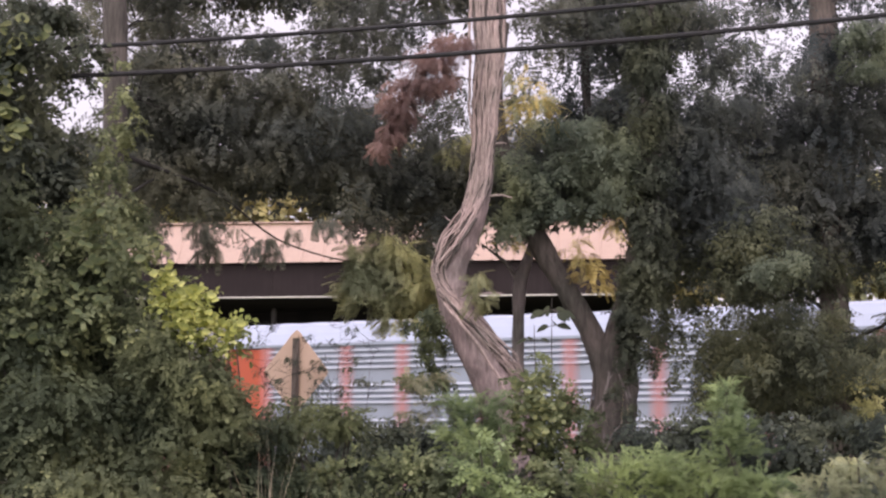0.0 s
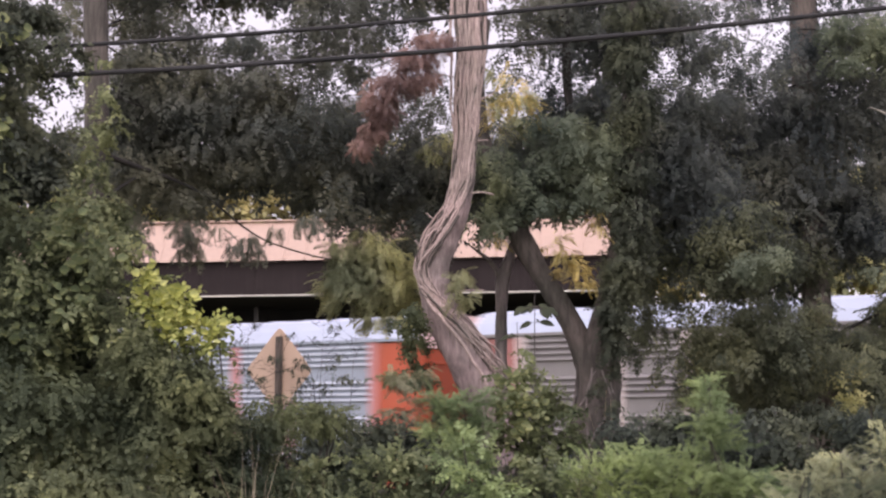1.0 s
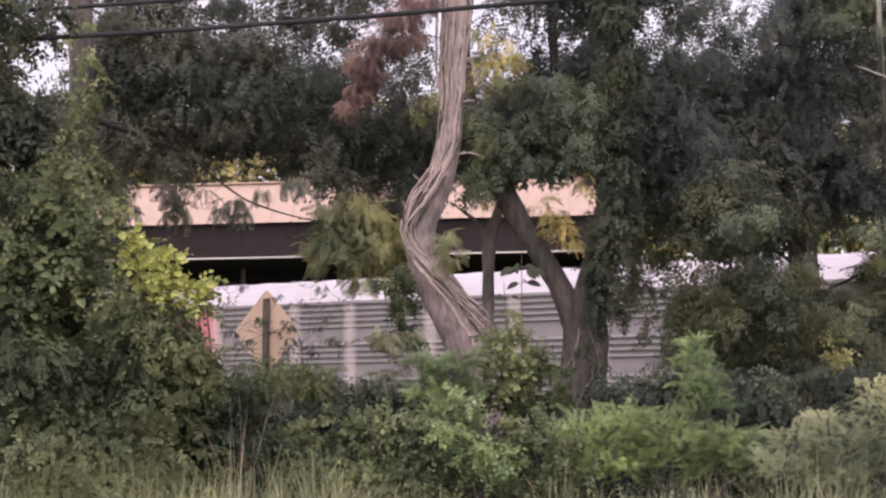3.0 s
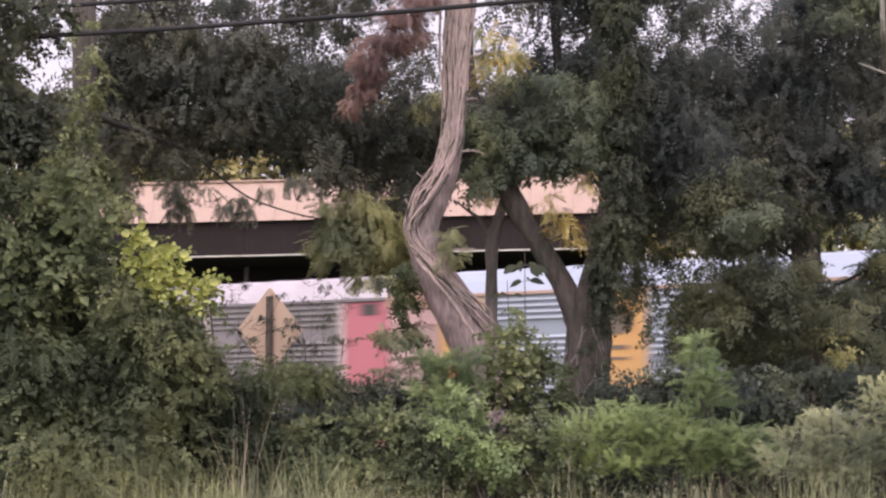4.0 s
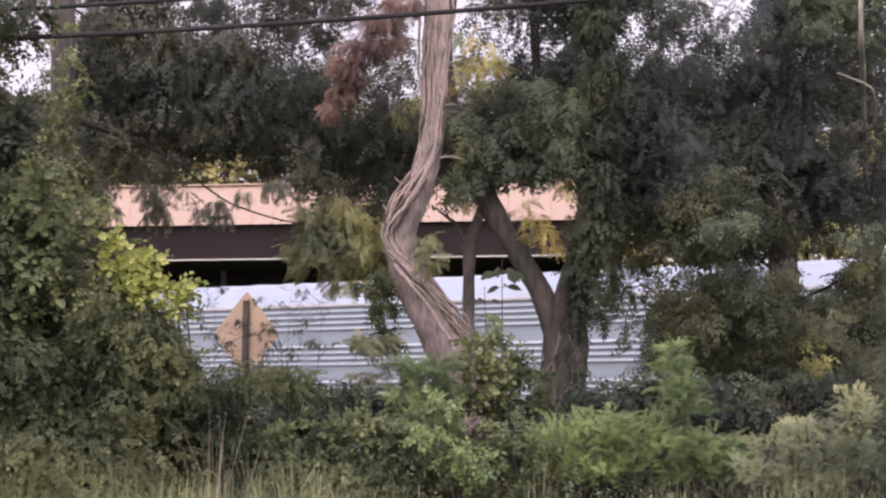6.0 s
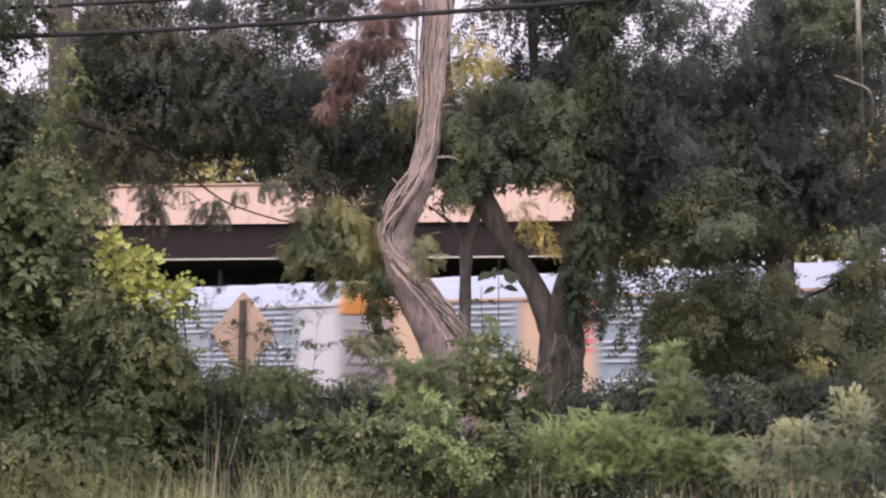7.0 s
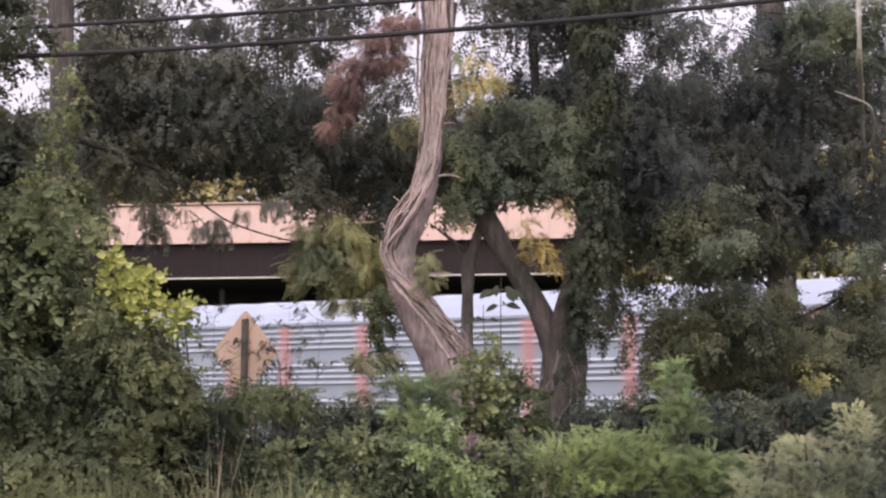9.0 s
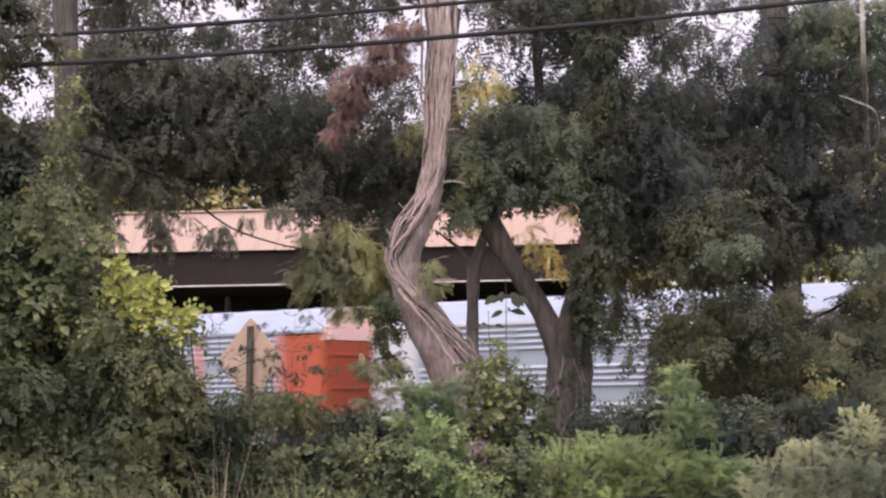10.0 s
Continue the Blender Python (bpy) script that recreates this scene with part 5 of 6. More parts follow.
HEDGE_A = [
    (5.30, 30.0, 1.73, 0.34, 0.35, 0.28, 60),
    (5.78, 30.0, 1.78, 0.32, 0.35, 0.28, 50),
    (3.31, 27.0, 1.63, 0.29, 0.35, 0.18, 40),
    (3.64, 27.0, 1.27, 0.36, 0.35, 0.16, 60),
    (4.07, 27.0, 1.19, 0.40, 0.35, 0.16, 60),
    (4.80, 27.0, 1.23, 0.36, 0.35, 0.19, 60),
    (-1.63, 27.0, 1.37, 0.66, 0.59, 0.36, 153),
    (-0.97, 27.0, 1.41, 0.73, 0.66, 0.36, 170),
    (-0.32, 27.0, 1.45, 0.66, 0.59, 0.33, 137),
    (0.26, 27.0, 1.45, 0.44, 0.39, 0.36, 102),
    (2.66, 27.0, 1.52, 0.51, 0.46, 0.23, 76),
    (3.17, 27.0, 1.56, 0.51, 0.46, 0.28, 90),
    (4.26, 27.0, 1.48, 0.51, 0.46, 0.35, 114),
    (5.75, 27.0, 1.52, 0.36, 0.35, 0.35, 81),
    (7.12, 38.0, 1.65, 0.82, 0.74, 0.51, 136),
    (6.31, 38.0, 1.90, 0.62, 0.55, 0.41, 81),
    (7.79, 38.0, 1.90, 0.62, 0.55, 0.46, 91),
    (5.30, 36.0, 1.84, 0.49, 0.44, 0.39, 68),
    (6.72, 38.0, 2.26, 0.72, 0.65, 0.31, 71),
]
HEDGE_B = [
    (2.27, 28.0, 0.81, 0.61, 0.35, 0.33, 260),
    (2.95, 28.0, 0.88, 0.61, 0.35, 0.38, 280),
    (3.63, 28.0, 0.87, 0.61, 0.35, 0.38, 280),
    (4.31, 28.0, 0.86, 0.61, 0.35, 0.38, 280),
    (4.99, 28.0, 0.78, 0.61, 0.35, 0.35, 260),
    (5.68, 28.0, 0.78, 0.61, 0.35, 0.35, 240),
    (6.25, 28.0, 0.92, 0.45, 0.35, 0.45, 220),
    (8.36, 38.0, 2.26, 0.62, 0.55, 0.62, 122),
    (-0.61, 27.0, 0.80, 1.61, 1.44, 0.51, 523),
    (2.29, 27.0, 0.80, 1.82, 1.64, 0.58, 680),
    (4.83, 27.0, 0.65, 1.46, 1.31, 0.58, 544),
]
HEDGE = HEDGE_A + HEDGE_B
WEEDS = [
    (-1.38, 23.0, 1.05, 0.44, 0.39, 0.25, 57),
    (-0.89, 23.0, 1.18, 0.37, 0.35, 0.20, 39),
    (-0.40, 23.0, 1.15, 0.44, 0.39, 0.22, 59),
    (0.04, 23.0, 1.24, 0.31, 0.35, 0.25, 40),
    (-0.77, 23.0, 0.69, 1.12, 1.01, 0.31, 306),
    (0.10, 23.0, 0.75, 0.56, 0.50, 0.37, 183),
    (-1.88, 23.0, 0.93, 0.37, 0.35, 0.31, 61),
    (1.40, 23.0, 1.05, 0.37, 0.35, 0.28, 64),
    (1.33, 23.0, 0.62, 0.75, 0.67, 0.37, 110),
]
VINE_BUSH = [
    (1.01, 25.0, 2.22, 0.12, 0.35, 0.11, 18),
    (1.06, 25.0, 2.03, 0.15, 0.35, 0.12, 26),
    (0.95, 25.0, 1.90, 0.11, 0.35, 0.11, 14),
    (1.19, 25.0, 1.90, 0.14, 0.35, 0.12, 20),
    (1.32, 25.0, 2.03, 0.11, 0.35, 0.11, 10),
    (1.15, 25.0, 1.69, 0.16, 0.35, 0.11, 20),
]
FEATHER_A = [
    (3.08, 23.0, 1.05, 0.28, 0.35, 0.16, 50),
    (3.51, 23.0, 1.02, 0.28, 0.35, 0.17, 50),
    (3.82, 23.0, 0.84, 0.25, 0.35, 0.16, 44),
    (3.35, 23.0, 0.76, 0.34, 0.35, 0.14, 60),
    (3.12, 23.0, 2.09, 0.14, 0.35, 0.09, 20),
    (3.10, 23.0, 1.92, 0.21, 0.35, 0.12, 44),
    (3.24, 23.0, 1.73, 0.22, 0.35, 0.15, 50),
    (2.99, 23.0, 1.67, 0.21, 0.35, 0.16, 44),
    (3.14, 23.0, 1.45, 0.31, 0.35, 0.19, 80),
    (2.33, 23.0, 1.24, 0.50, 0.35, 0.21, 120),
    (1.83, 23.0, 1.07, 0.50, 0.35, 0.21, 120),
    (2.82, 23.0, 1.05, 0.56, 0.35, 0.25, 140),
    (3.50, 23.0, 0.98, 0.37, 0.35, 0.25, 90),
    (2.19, 23.0, 0.81, 0.68, 0.35, 0.21, 140),
]
FEATHER_B = [
    (0.11, 24.6, 1.98, 0.09, 0.35, 0.11, 19),
    (0.27, 24.6, 1.89, 0.16, 0.35, 0.15, 57),
    (0.48, 24.6, 1.93, 0.15, 0.35, 0.13, 43),
    (0.66, 24.6, 1.66, 0.16, 0.35, 0.15, 72),
    (0.36, 24.6, 1.61, 0.23, 0.35, 0.16, 100),
    (0.12, 24.6, 1.64, 0.13, 0.35, 0.12, 43),
    (0.14, 24.3, 1.47, 0.26, 0.35, 0.20, 32),
    (0.63, 24.3, 1.96, 0.16, 0.35, 0.20, 14),
    (0.43, 24.0, 1.22, 0.32, 0.35, 0.26, 68),
]
FEATHER = FEATHER_A + FEATHER_B
PALE_BUSH = [
    (4.11, 21.0, 1.26, 0.25, 0.35, 0.12, 60),
    (3.82, 21.0, 1.12, 0.23, 0.35, 0.12, 56),
    (4.33, 21.0, 1.03, 0.40, 0.35, 0.19, 110),
    (3.76, 21.0, 0.84, 0.34, 0.35, 0.17, 80),
    (4.66, 21.0, 1.42, 0.19, 0.35, 0.23, 64),
    (4.70, 21.0, 1.03, 0.19, 0.35, 0.28, 70),
    (4.21, 21.0, 0.75, 0.45, 0.35, 0.15, 90),
]
MAIN_TRUNK = [(0.68, 28.00, 8.72, 0.212), (0.65, 28.00, 7.94, 0.212), (0.63, 28.00, 7.47, 0.204), (0.63, 28.00, 7.01, 0.197), (0.64, 28.00, 6.70, 0.189), (0.60, 28.00, 6.31, 0.174), (0.57, 28.00, 5.92, 0.159), (0.56, 28.00, 5.54, 0.144), (0.53, 28.00, 5.15, 0.144), (0.49, 28.00, 4.85, 0.151), (0.39, 28.00, 4.47, 0.166), (0.24, 28.00, 4.12, 0.174), (0.12, 28.00, 3.82, 0.189), (0.12, 28.00, 3.55, 0.204), (0.21, 28.00, 3.25, 0.227), (0.41, 28.00, 2.87, 0.265), (0.64, 28.00, 2.42, 0.280), (0.82, 28.00, 1.96, 0.288), (0.93, 28.00, 1.36, 0.310), (0.98, 28.00, 0.17, 0.378)]
FORK_STEM = [(2.23, 29.50, 0.08, 0.494), (2.30, 29.50, 1.42, 0.383), (2.39, 29.50, 1.98, 0.311), (2.43, 29.50, 2.53, 0.271), (2.52, 29.50, 3.01, 0.223), (2.66, 29.50, 3.57, 0.191), (2.78, 29.50, 4.21, 0.175), (2.90, 29.50, 5.02, 0.159), (2.96, 29.50, 5.99, 0.144), (2.95, 29.50, 7.29, 0.120), (2.97, 29.50, 8.77, 0.080)]
FORK_BRANCH = [(2.63, 30.60, 5.22, 0.058), (2.30, 30.60, 5.56, 0.066), (2.15, 30.60, 6.15, 0.066), (2.11, 30.60, 6.82, 0.066), (2.09, 30.60, 7.58, 0.058), (2.07, 30.60, 8.69, 0.050)]
FORK_LIMB = [(2.36, 29.50, 2.37, 0.191), (2.18, 29.50, 2.81, 0.167), (2.04, 29.50, 3.13, 0.144), (1.73, 29.50, 3.65, 0.136), (1.45, 29.50, 4.13, 0.136), (1.17, 29.50, 4.69, 0.128), (0.95, 29.50, 5.26, 0.112), (0.81, 29.50, 5.83, 0.096), (0.77, 29.50, 6.56, 0.080), (0.90, 29.50, 7.45, 0.056)]
THIN_STEM = [(1.10, 31.00, 0.00, 0.134), (1.12, 31.00, 2.16, 0.109), (1.11, 31.00, 2.66, 0.101), (1.12, 31.00, 3.33, 0.092), (1.15, 31.00, 3.83, 0.109), (1.27, 31.00, 4.21, 0.084), (1.40, 31.00, 4.68, 0.059), (1.48, 31.00, 5.27, 0.042)]
THIN_LIMB = [(1.15, 31.00, 3.79, 0.045), (0.97, 31.00, 4.09, 0.034), (0.79, 31.00, 4.24, 0.022), (0.56, 31.00, 4.42, 0.008)]
LEFT_TRUNK = [(-4.30, 27.50, 0.19, 0.223), (-4.36, 27.50, 2.11, 0.193), (-4.39, 27.50, 3.59, 0.178), (-4.39, 27.50, 4.34, 0.164), (-4.37, 27.50, 5.09, 0.156), (-4.34, 27.50, 5.85, 0.164), (-4.35, 27.50, 6.61, 0.164), (-4.38, 27.50, 7.37, 0.164), (-4.41, 27.50, 8.44, 0.149)]
FAR_TRUNK = [(6.36, 33.60, -0.14, 0.309), (6.36, 33.60, 1.20, 0.227), (6.34, 33.60, 2.02, 0.218), (6.29, 33.60, 3.47, 0.218), (6.24, 33.60, 4.93, 0.218), (6.20, 33.60, 6.77, 0.218), (6.17, 33.60, 7.88, 0.209), (6.15, 33.60, 9.75, 0.182)]
PALE_TRUNK = [(7.86, 34.60, -0.19, 0.056), (7.89, 34.60, 3.14, 0.047), (7.79, 34.10, 4.97, 0.046), (7.43, 32.60, 6.26, 0.040), (6.73, 29.60, 6.65, 0.036), (6.72, 29.60, 7.80, 0.032), (6.72, 29.60, 8.63, 0.024)]
PALE_LIMB = [(7.57, 33.20, 5.75, 0.026), (7.36, 31.60, 5.72, 0.022), (7.02, 30.20, 6.00, 0.018), (6.70, 30.10, 6.16, 0.014), (6.47, 30.10, 6.25, 0.007)]


def tree(name, label, spines, bark, clumps, leaf, seed, template=SPRIG, size=0.225, thick=1.0, rough=0.08, low_leaf=None):
    """A tree: trunk, limbs, thin boughs and a crown."""
    t = holder(name)
    tagged(t, label, "tree")
    paths = [smooth_path(s, 6) for s in spines]
    for i, p in enumerate(paths):
        # third limbs and boughs go near black: crown shade put into the bark
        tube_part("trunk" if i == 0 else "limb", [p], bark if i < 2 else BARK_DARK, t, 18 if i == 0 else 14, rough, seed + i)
    if clumps:
        bs = boughs(clumps, paths[0], seed)
        for i, one in enumerate(bs):
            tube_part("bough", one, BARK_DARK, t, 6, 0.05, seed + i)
        high = [c for c in clumps if c[2] > 4.3 or not low_leaf]
        crown("crown", high, leaf, t, template, size, 0.45, seed, "", thick, deep=1.8, core=0.2, airy=0.95, soft=0.9)
        if low_leaf:
            low = [c for c in clumps if c[2] <= 4.3]
            crown("low_crown", low, low_leaf, t, template, size, 0.45, seed + 7, "greener lower leaves", thick, deep=1.8, core=0.2, airy=0.95, soft=0.9)
    return t


def build_vines(parent):
    """Ropes of old vine: upright strands on the upper trunk, loops at the bend, a sash that crosses the front to the other flank."""
    rng = np.random.default_rng(11)
    core = smooth_path(MAIN_TRUNK, 10)[::-1]   # from the ground up
    way_z = [2.1, 2.38, 2.68, 2.99, 3.29, 3.55, 3.8, 4.3, 5.0, 8.7]
    way_a = [-0.35, -0.48, -0.72, -1.05, -1.62, -2.3, -2.62, -2.25, -1.75, -1.65]
    way_w = [0.22, 0.24, 0.30, 0.34, 0.36, 0.36, 0.42, 0.60, 1.0, 1.0]

    def rope(z0, z1, off, r, loose, wob, lift=0.0, label="", course=way_a):
        pts = []
        ph, ph2 = rng.uniform(0, 6), rng.uniform(0, 6)
        steps = max(6, int((z1 - z0) / 0.085))
        for i in range(steps + 1):
            s = i / steps
            z = z1 + (z0 - z1) * s
            cx, cr = np.interp(z, core[:, 2], core[:, 0]), np.interp(z, core[:, 2], core[:, 3])
            a = np.interp(z, way_z, course) + off * np.interp(z, way_z, way_w) + wob * math.sin(ph + z * 3.1) + 0.5 * wob * math.sin(ph2 + z * 7.3)
            free = math.exp(-((z - 4.0) / 0.42) ** 2) + 1.3 * math.exp(-((z - 2.55) / 0.3) ** 2) + 0.18
            rr = cr + r * 0.5 + loose * free * (1 + math.sin(z * 5.0 + ph2)) * 0.5 + lift * math.sin(math.pi * s)
            pts.append((cx + math.cos(a) * rr + rng.normal(0, 0.004), 28.0 + math.sin(a) * rr, z + rng.normal(0, 0.010), r * (1 - 0.35 * s) + 0.002))
        # about one strand in five is dark, painting the shaded gaps between ropes
        tube_part("vine", [smooth_path(pts, 2)], VINE if label or rng.random() < 0.78 else BARK_SHADE, parent, 6, 0.15, int(rng.integers(0, 9999)), label)

    for k in range(62):                        # upright strands on the upper trunk
        z0 = rng.uniform(3.9, 6.6)
        rope(z0, min(8.7, z0 + rng.uniform(1.0, 3.4)), rng.uniform(-1.35, 1.35), rng.uniform(0.006, 0.013) if k > 12 else rng.uniform(0.016, 0.028), rng.uniform(0.0, 0.05), rng.uniform(0.05, 0.20))
    for k in range(30):                        # down over the bend
        z0 = rng.uniform(3.2, 3.9)
        rope(z0, z0 + rng.uniform(0.6, 1.6), rng.uniform(-1.3, 1.3), rng.uniform(0.006, 0.012) if k > 5 else 0.019, rng.uniform(0.02, 0.11), rng.uniform(0.08, 0.26))
    for k in range(64):                        # the sash across the front and down the far flank
        z0 = rng.uniform(2.22, 2.75)
        rope(z0, rng.uniform(3.5, 4.5), rng.uniform(-1.0, 1.35), rng.uniform(0.005, 0.011) if k > 5 else rng.uniform(0.014, 0.018), rng.uniform(0.0, 0.10), rng.uniform(0.05, 0.16))
    for k in range(12):                        # loose ends that hang clear of the flank
        rope(rng.uniform(2.2, 2.45), rng.uniform(2.95, 3.3), rng.uniform(0.2, 1.5), rng.uniform(0.006, 0.011), rng.uniform(0.06, 0.14), 0.12, 0.05)
    rope(2.02, 4.0, 0.0, 0.026, 0.01, 0.04, 0.0, "one thick pale rope of vine", [-1.35, -1.3, -1.5, -1.75, -2.2, -2.75, -2.9, -2.6, -2.4, -2.3])
    rope(5.4, 8.2, 0.0, 0.024, 0.03, 0.05, 0.07, "loose strand bowed off the trunk", [-2.9] * 10)
    for k in range(5):                         # loops that stand off at the bend
        rope(rng.uniform(3.6, 3.9), rng.uniform(4.3, 4.7), rng.uniform(-1.6, -0.6), 0.008, 0.05, 0.1, rng.uniform(0.06, 0.14))
    # dead stubs and side twigs
    for z, dx, dz, r in ((3.45, 0.44, 0.03, 0.016), (4.78, 0.30, -0.02, 0.015), (5.48, 0.16, 0.02, 0.012), (4.02, -0.16, 0.14, 0.012), (4.40, -0.18, 0.12, 0.009),
                         (6.05, 0.20, 0.10, 0.012), (6.35, -0.26, 0.06, 0.010)):
        cx, cr = np.interp(z, core[:, 2], core[:, 0]), np.interp(z, core[:, 2], core[:, 3])
        side = 1 if dx > 0 else -1
        p = [(cx + side * cr * 0.7, 27.95, z, r), (cx + side * cr + dx * 0.5, 27.92, z + dz * 0.2 + 0.02, r * 0.8), (cx + side * cr + dx, 27.95, z + dz, r * 0.4)]
        tube_part("stub", [smooth_path(p, 5)], VINE, parent, 7, 0.1, int(z * 100), "dead broken side twig")


def build_trees():
    main = tree("vine_clad_tree", "crooked pale tree trunk wrapped in ropes of old woody vine", [MAIN_TRUNK], BARK_VINE, MAIN_CROWN, LEAF_DARK, 21, rough=0.10, thick=4.4)
    build_vines(main)
    crown("dead_spray", RED_SPRAY, LEAF_RED, main, SPRAY, 0.145, 0.6, 22, "dead red-brown leaves", 7.5, soft=0.92)
    crown("young_growth", OLIVE, LEAF_OLIVE, main, SPRAY, 0.22, 0.5, 104, "olive-green hanging leaves", 3.2, soft=0.95)
    crown("young_tuft", OLIVE_FRONT, LEAF_OLIVE, main, SPRAY, 0.16, 0.5, 106, "olive-green tuft at the bend", 2.6, soft=0.85)
    crown("front_growth", FRONT_GREEN, LEAF_SOFT, main, SPRIG, 0.24, 0.5, 107, "soft mid-green leaves before the leaning limb", 2.6, soft=0.85)
    crown("upper_growth", UPPER_OLIVE, LEAF_OLIVE, main, SPRAY, 0.19, 0.5, 108, "yellowing olive leaves high by the trunk", 2.2, soft=0.8)
    crown("hanging_growth", HANGING, LEAF_BROAD, main, TWIG, 0.17, 0.9, 105, "dull green leaves hanging by the trunk", 3.2, soft=0.8)
    fork = tree("forked_tree", "dark forked tree with ivy on its upright stem", [FORK_STEM, FORK_LIMB, FORK_BRANCH], BARK_GREY, RIGHT_CROWN, LEAF_BLUE, 31, thick=4.0, rough=0.13, low_leaf=LEAF_LOW)
    crown("ivy", FORK_IVY, LEAF_IVY_SHADE, fork, TWIG, 0.17, 0.7, 32, "dark climbing ivy", 3.2)
    crown("side_growth", SIDE_GROWTH, LEAF_LOW, fork, SPRIG, 0.27, 0.4, 33, "lighter green young growth", 2.6, deep=1.0)
    rng = np.random.default_rng(34)
    stem = smooth_path(FORK_STEM, 10)
    for k in range(9):                         # thin vines and root strands on the flared base
        a, top = rng.uniform(-2.9, -0.3), rng.uniform(1.6, 3.0)
        pts = []
        for z in np.arange(0.9, top, 0.12):
            cx, cr = np.interp(z, stem[:, 2], stem[:, 0]), np.interp(z, stem[:, 2], stem[:, 3])
            b = a + 0.5 * math.sin(z * 2.2 + 1.7 * k) + 0.15 * math.sin(z * 6.1 + k)
            pts.append((cx + math.cos(b) * (cr + 0.012), 29.5 + math.sin(b) * (cr + 0.012), z, 0.014 if k < 3 else 0.009))
        tube_part("vine", [smooth_path(pts, 2)], BARK_MID, fork, 6, 0.1, 340 + k, "thin grey vine")
    tree("thin_tree", "thin grey sapling with yellowing leaves", [THIN_STEM, THIN_LIMB], BARK_MID, YELLOW, LEAF_YELLOW, 41, template=SPRAY, size=0.17, thick=3.6)
    left = tree("ivy_tree", "straight grey trunk with ivy and a dark drooping crown", [LEFT_TRUNK], BARK_SHADE, LEFT_CROWN, LEAF_DARK, 51, thick=4.6)
    crown("hanging_sprays", DROOPING, LEAF_DARK, left, SPRAY, 0.22, 0.9, 54, "dark sprays that hang before the shed roof", 1.7)
    # low crown takes the dark ivy leaf: shade painted into its colour
    crown("low_crown", SHADE_LEFT, LEAF_IVY_SHADE, left, TWIG, 0.26, 0.3, 53, "lower leaves with shade put into their colour", 2.2)
    crown("ivy", IVY, LEAF_IVY, left, TWIG, 0.22, 0.5, 52, "climbing ivy leaves", 1.5)
    bough = smooth_path([(-0.85, 28.9, 3.93, 0.007), (-1.45, 28.8, 4.00, 0.010), (-2.1, 28.7, 4.19, 0.012), (-2.5, 28.8, 4.42, 0.014), (-3.2, 28.6, 4.95, 0.022), (-4.3, 27.6, 5.3, 0.04)], 6)
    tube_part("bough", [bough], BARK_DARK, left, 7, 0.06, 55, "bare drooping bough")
    far = tree("roadside_tree", "dark straight trunk under a dense shaded crown", [FAR_TRUNK], BARK_TAN, FAR_CROWN, LEAF_SLATE, 61, thick=2.7, low_leaf=LEAF_LOW)
    crown("upper_growth", FAR_UPPER, LEAF_SOFT, far, SPRIG, 0.22, 0.4, 63, "hazy green leaves high in the crown", 2.2)
    crown("yellowed_growth", ROADSIDE_LOW, LEAF_OLIVE, far, TWIG, 0.2, 0.4, 62, "yellowed leaves low on the trunk", 1.6)
    tree("bare_sapling", "thin pale leafless stem among the trees", [PALE_TRUNK, PALE_LIMB], BARK_PALE, [], LEAF_DARK, 71)


def build_far_trees():
    """A row of autumn-tinged trees behind the shed."""
    rng = np.random.default_rng(7)
    for i in range(12):
        x, y = -30 + i * 5.6 + rng.uniform(-1, 1), 106 + rng.uniform(-2, 4)
        g = ground_height(x, y)
        t = holder("far_tree")
        tagged(t, "olive-green tree behind the shed", "tree", "trees behind the shed")
        top = 15.2 + rng.uniform(-0.8, 1.0)
        trunk = smooth_path([(x, y, g - 0.1, 0.28), (x + 0.2, y, 5.0, 0.2), (x - 0.1, y, 10.0, 0.13), (x, y, top - 1, 0.04)], 5)
        tube_part("trunk", [trunk], BARK_GREY, t, 8, 0.06, i)
        rows = []
        for k in range(13):
            a, z = rng.uniform(0, 6.3), rng.uniform(9.0, top)
            r = 2.6 * (1 - 0.5 * abs(z - 10) / 8)
            rows.append((x + math.cos(a) * r * 0.8, y + math.sin(a) * r * 0.8, z, 2.0, 1.6, 1.4, 80))
        crown("crown", rows, LEAF_AUTUMN if i % 3 else LEAF_OLIVE, t, TWIG, 1.5, 0.4, 400 + i, "", 0.55)


def shrub(name, label, clumps, leaf, template, size, seed, thick=1.0, tilt=0.2, stalks=2, mixed=False, soft=0.85):
    """A shrub on many stems: stems rise from the ground into each clump."""
    s = holder(name)
    tagged(s, label, "shrub")
    rng = np.random.default_rng(seed)
    stems = []
    for cx, cy, cz, rx, ry, rz, n in clumps:
        for _ in range(stalks):
            gx, gy = cx + rng.normal(0, 0.2), cy + 0.5 + rng.normal(0, 0.2)
            g = ground_height(gx, gy)
            top = np.array([cx + rng.normal(0, rx * 0.5), cy + rng.normal(0, ry * 0.4), max(cz + rng.normal(0, rz * 0.5), g + 0.4)])
            mid = np.array([(gx + top[0]) / 2 + rng.normal(0, 0.08), (gy + top[1]) / 2, (g + top[2]) / 2 + 0.1])
            stems.append(smooth_path([(gx, gy, g - 0.05, 0.022), (*mid, 0.016), (*top, 0.006)], 5))
    for one in stems:
        tube_part("stem", [one], BARK_GREY, s, 6)
    crown("foliage", clumps, leaf, s, template, size, tilt, seed, "", thick * (0.6 if mixed else 1.0), low=0.05, soft=soft)
    if mixed:
        crown("fine_foliage", clumps, leaf, s, SPRAY, size * 0.95, tilt + 0.3, seed + 500, "finer feathered leaves", thick * 0.6, low=0.05)
    return s


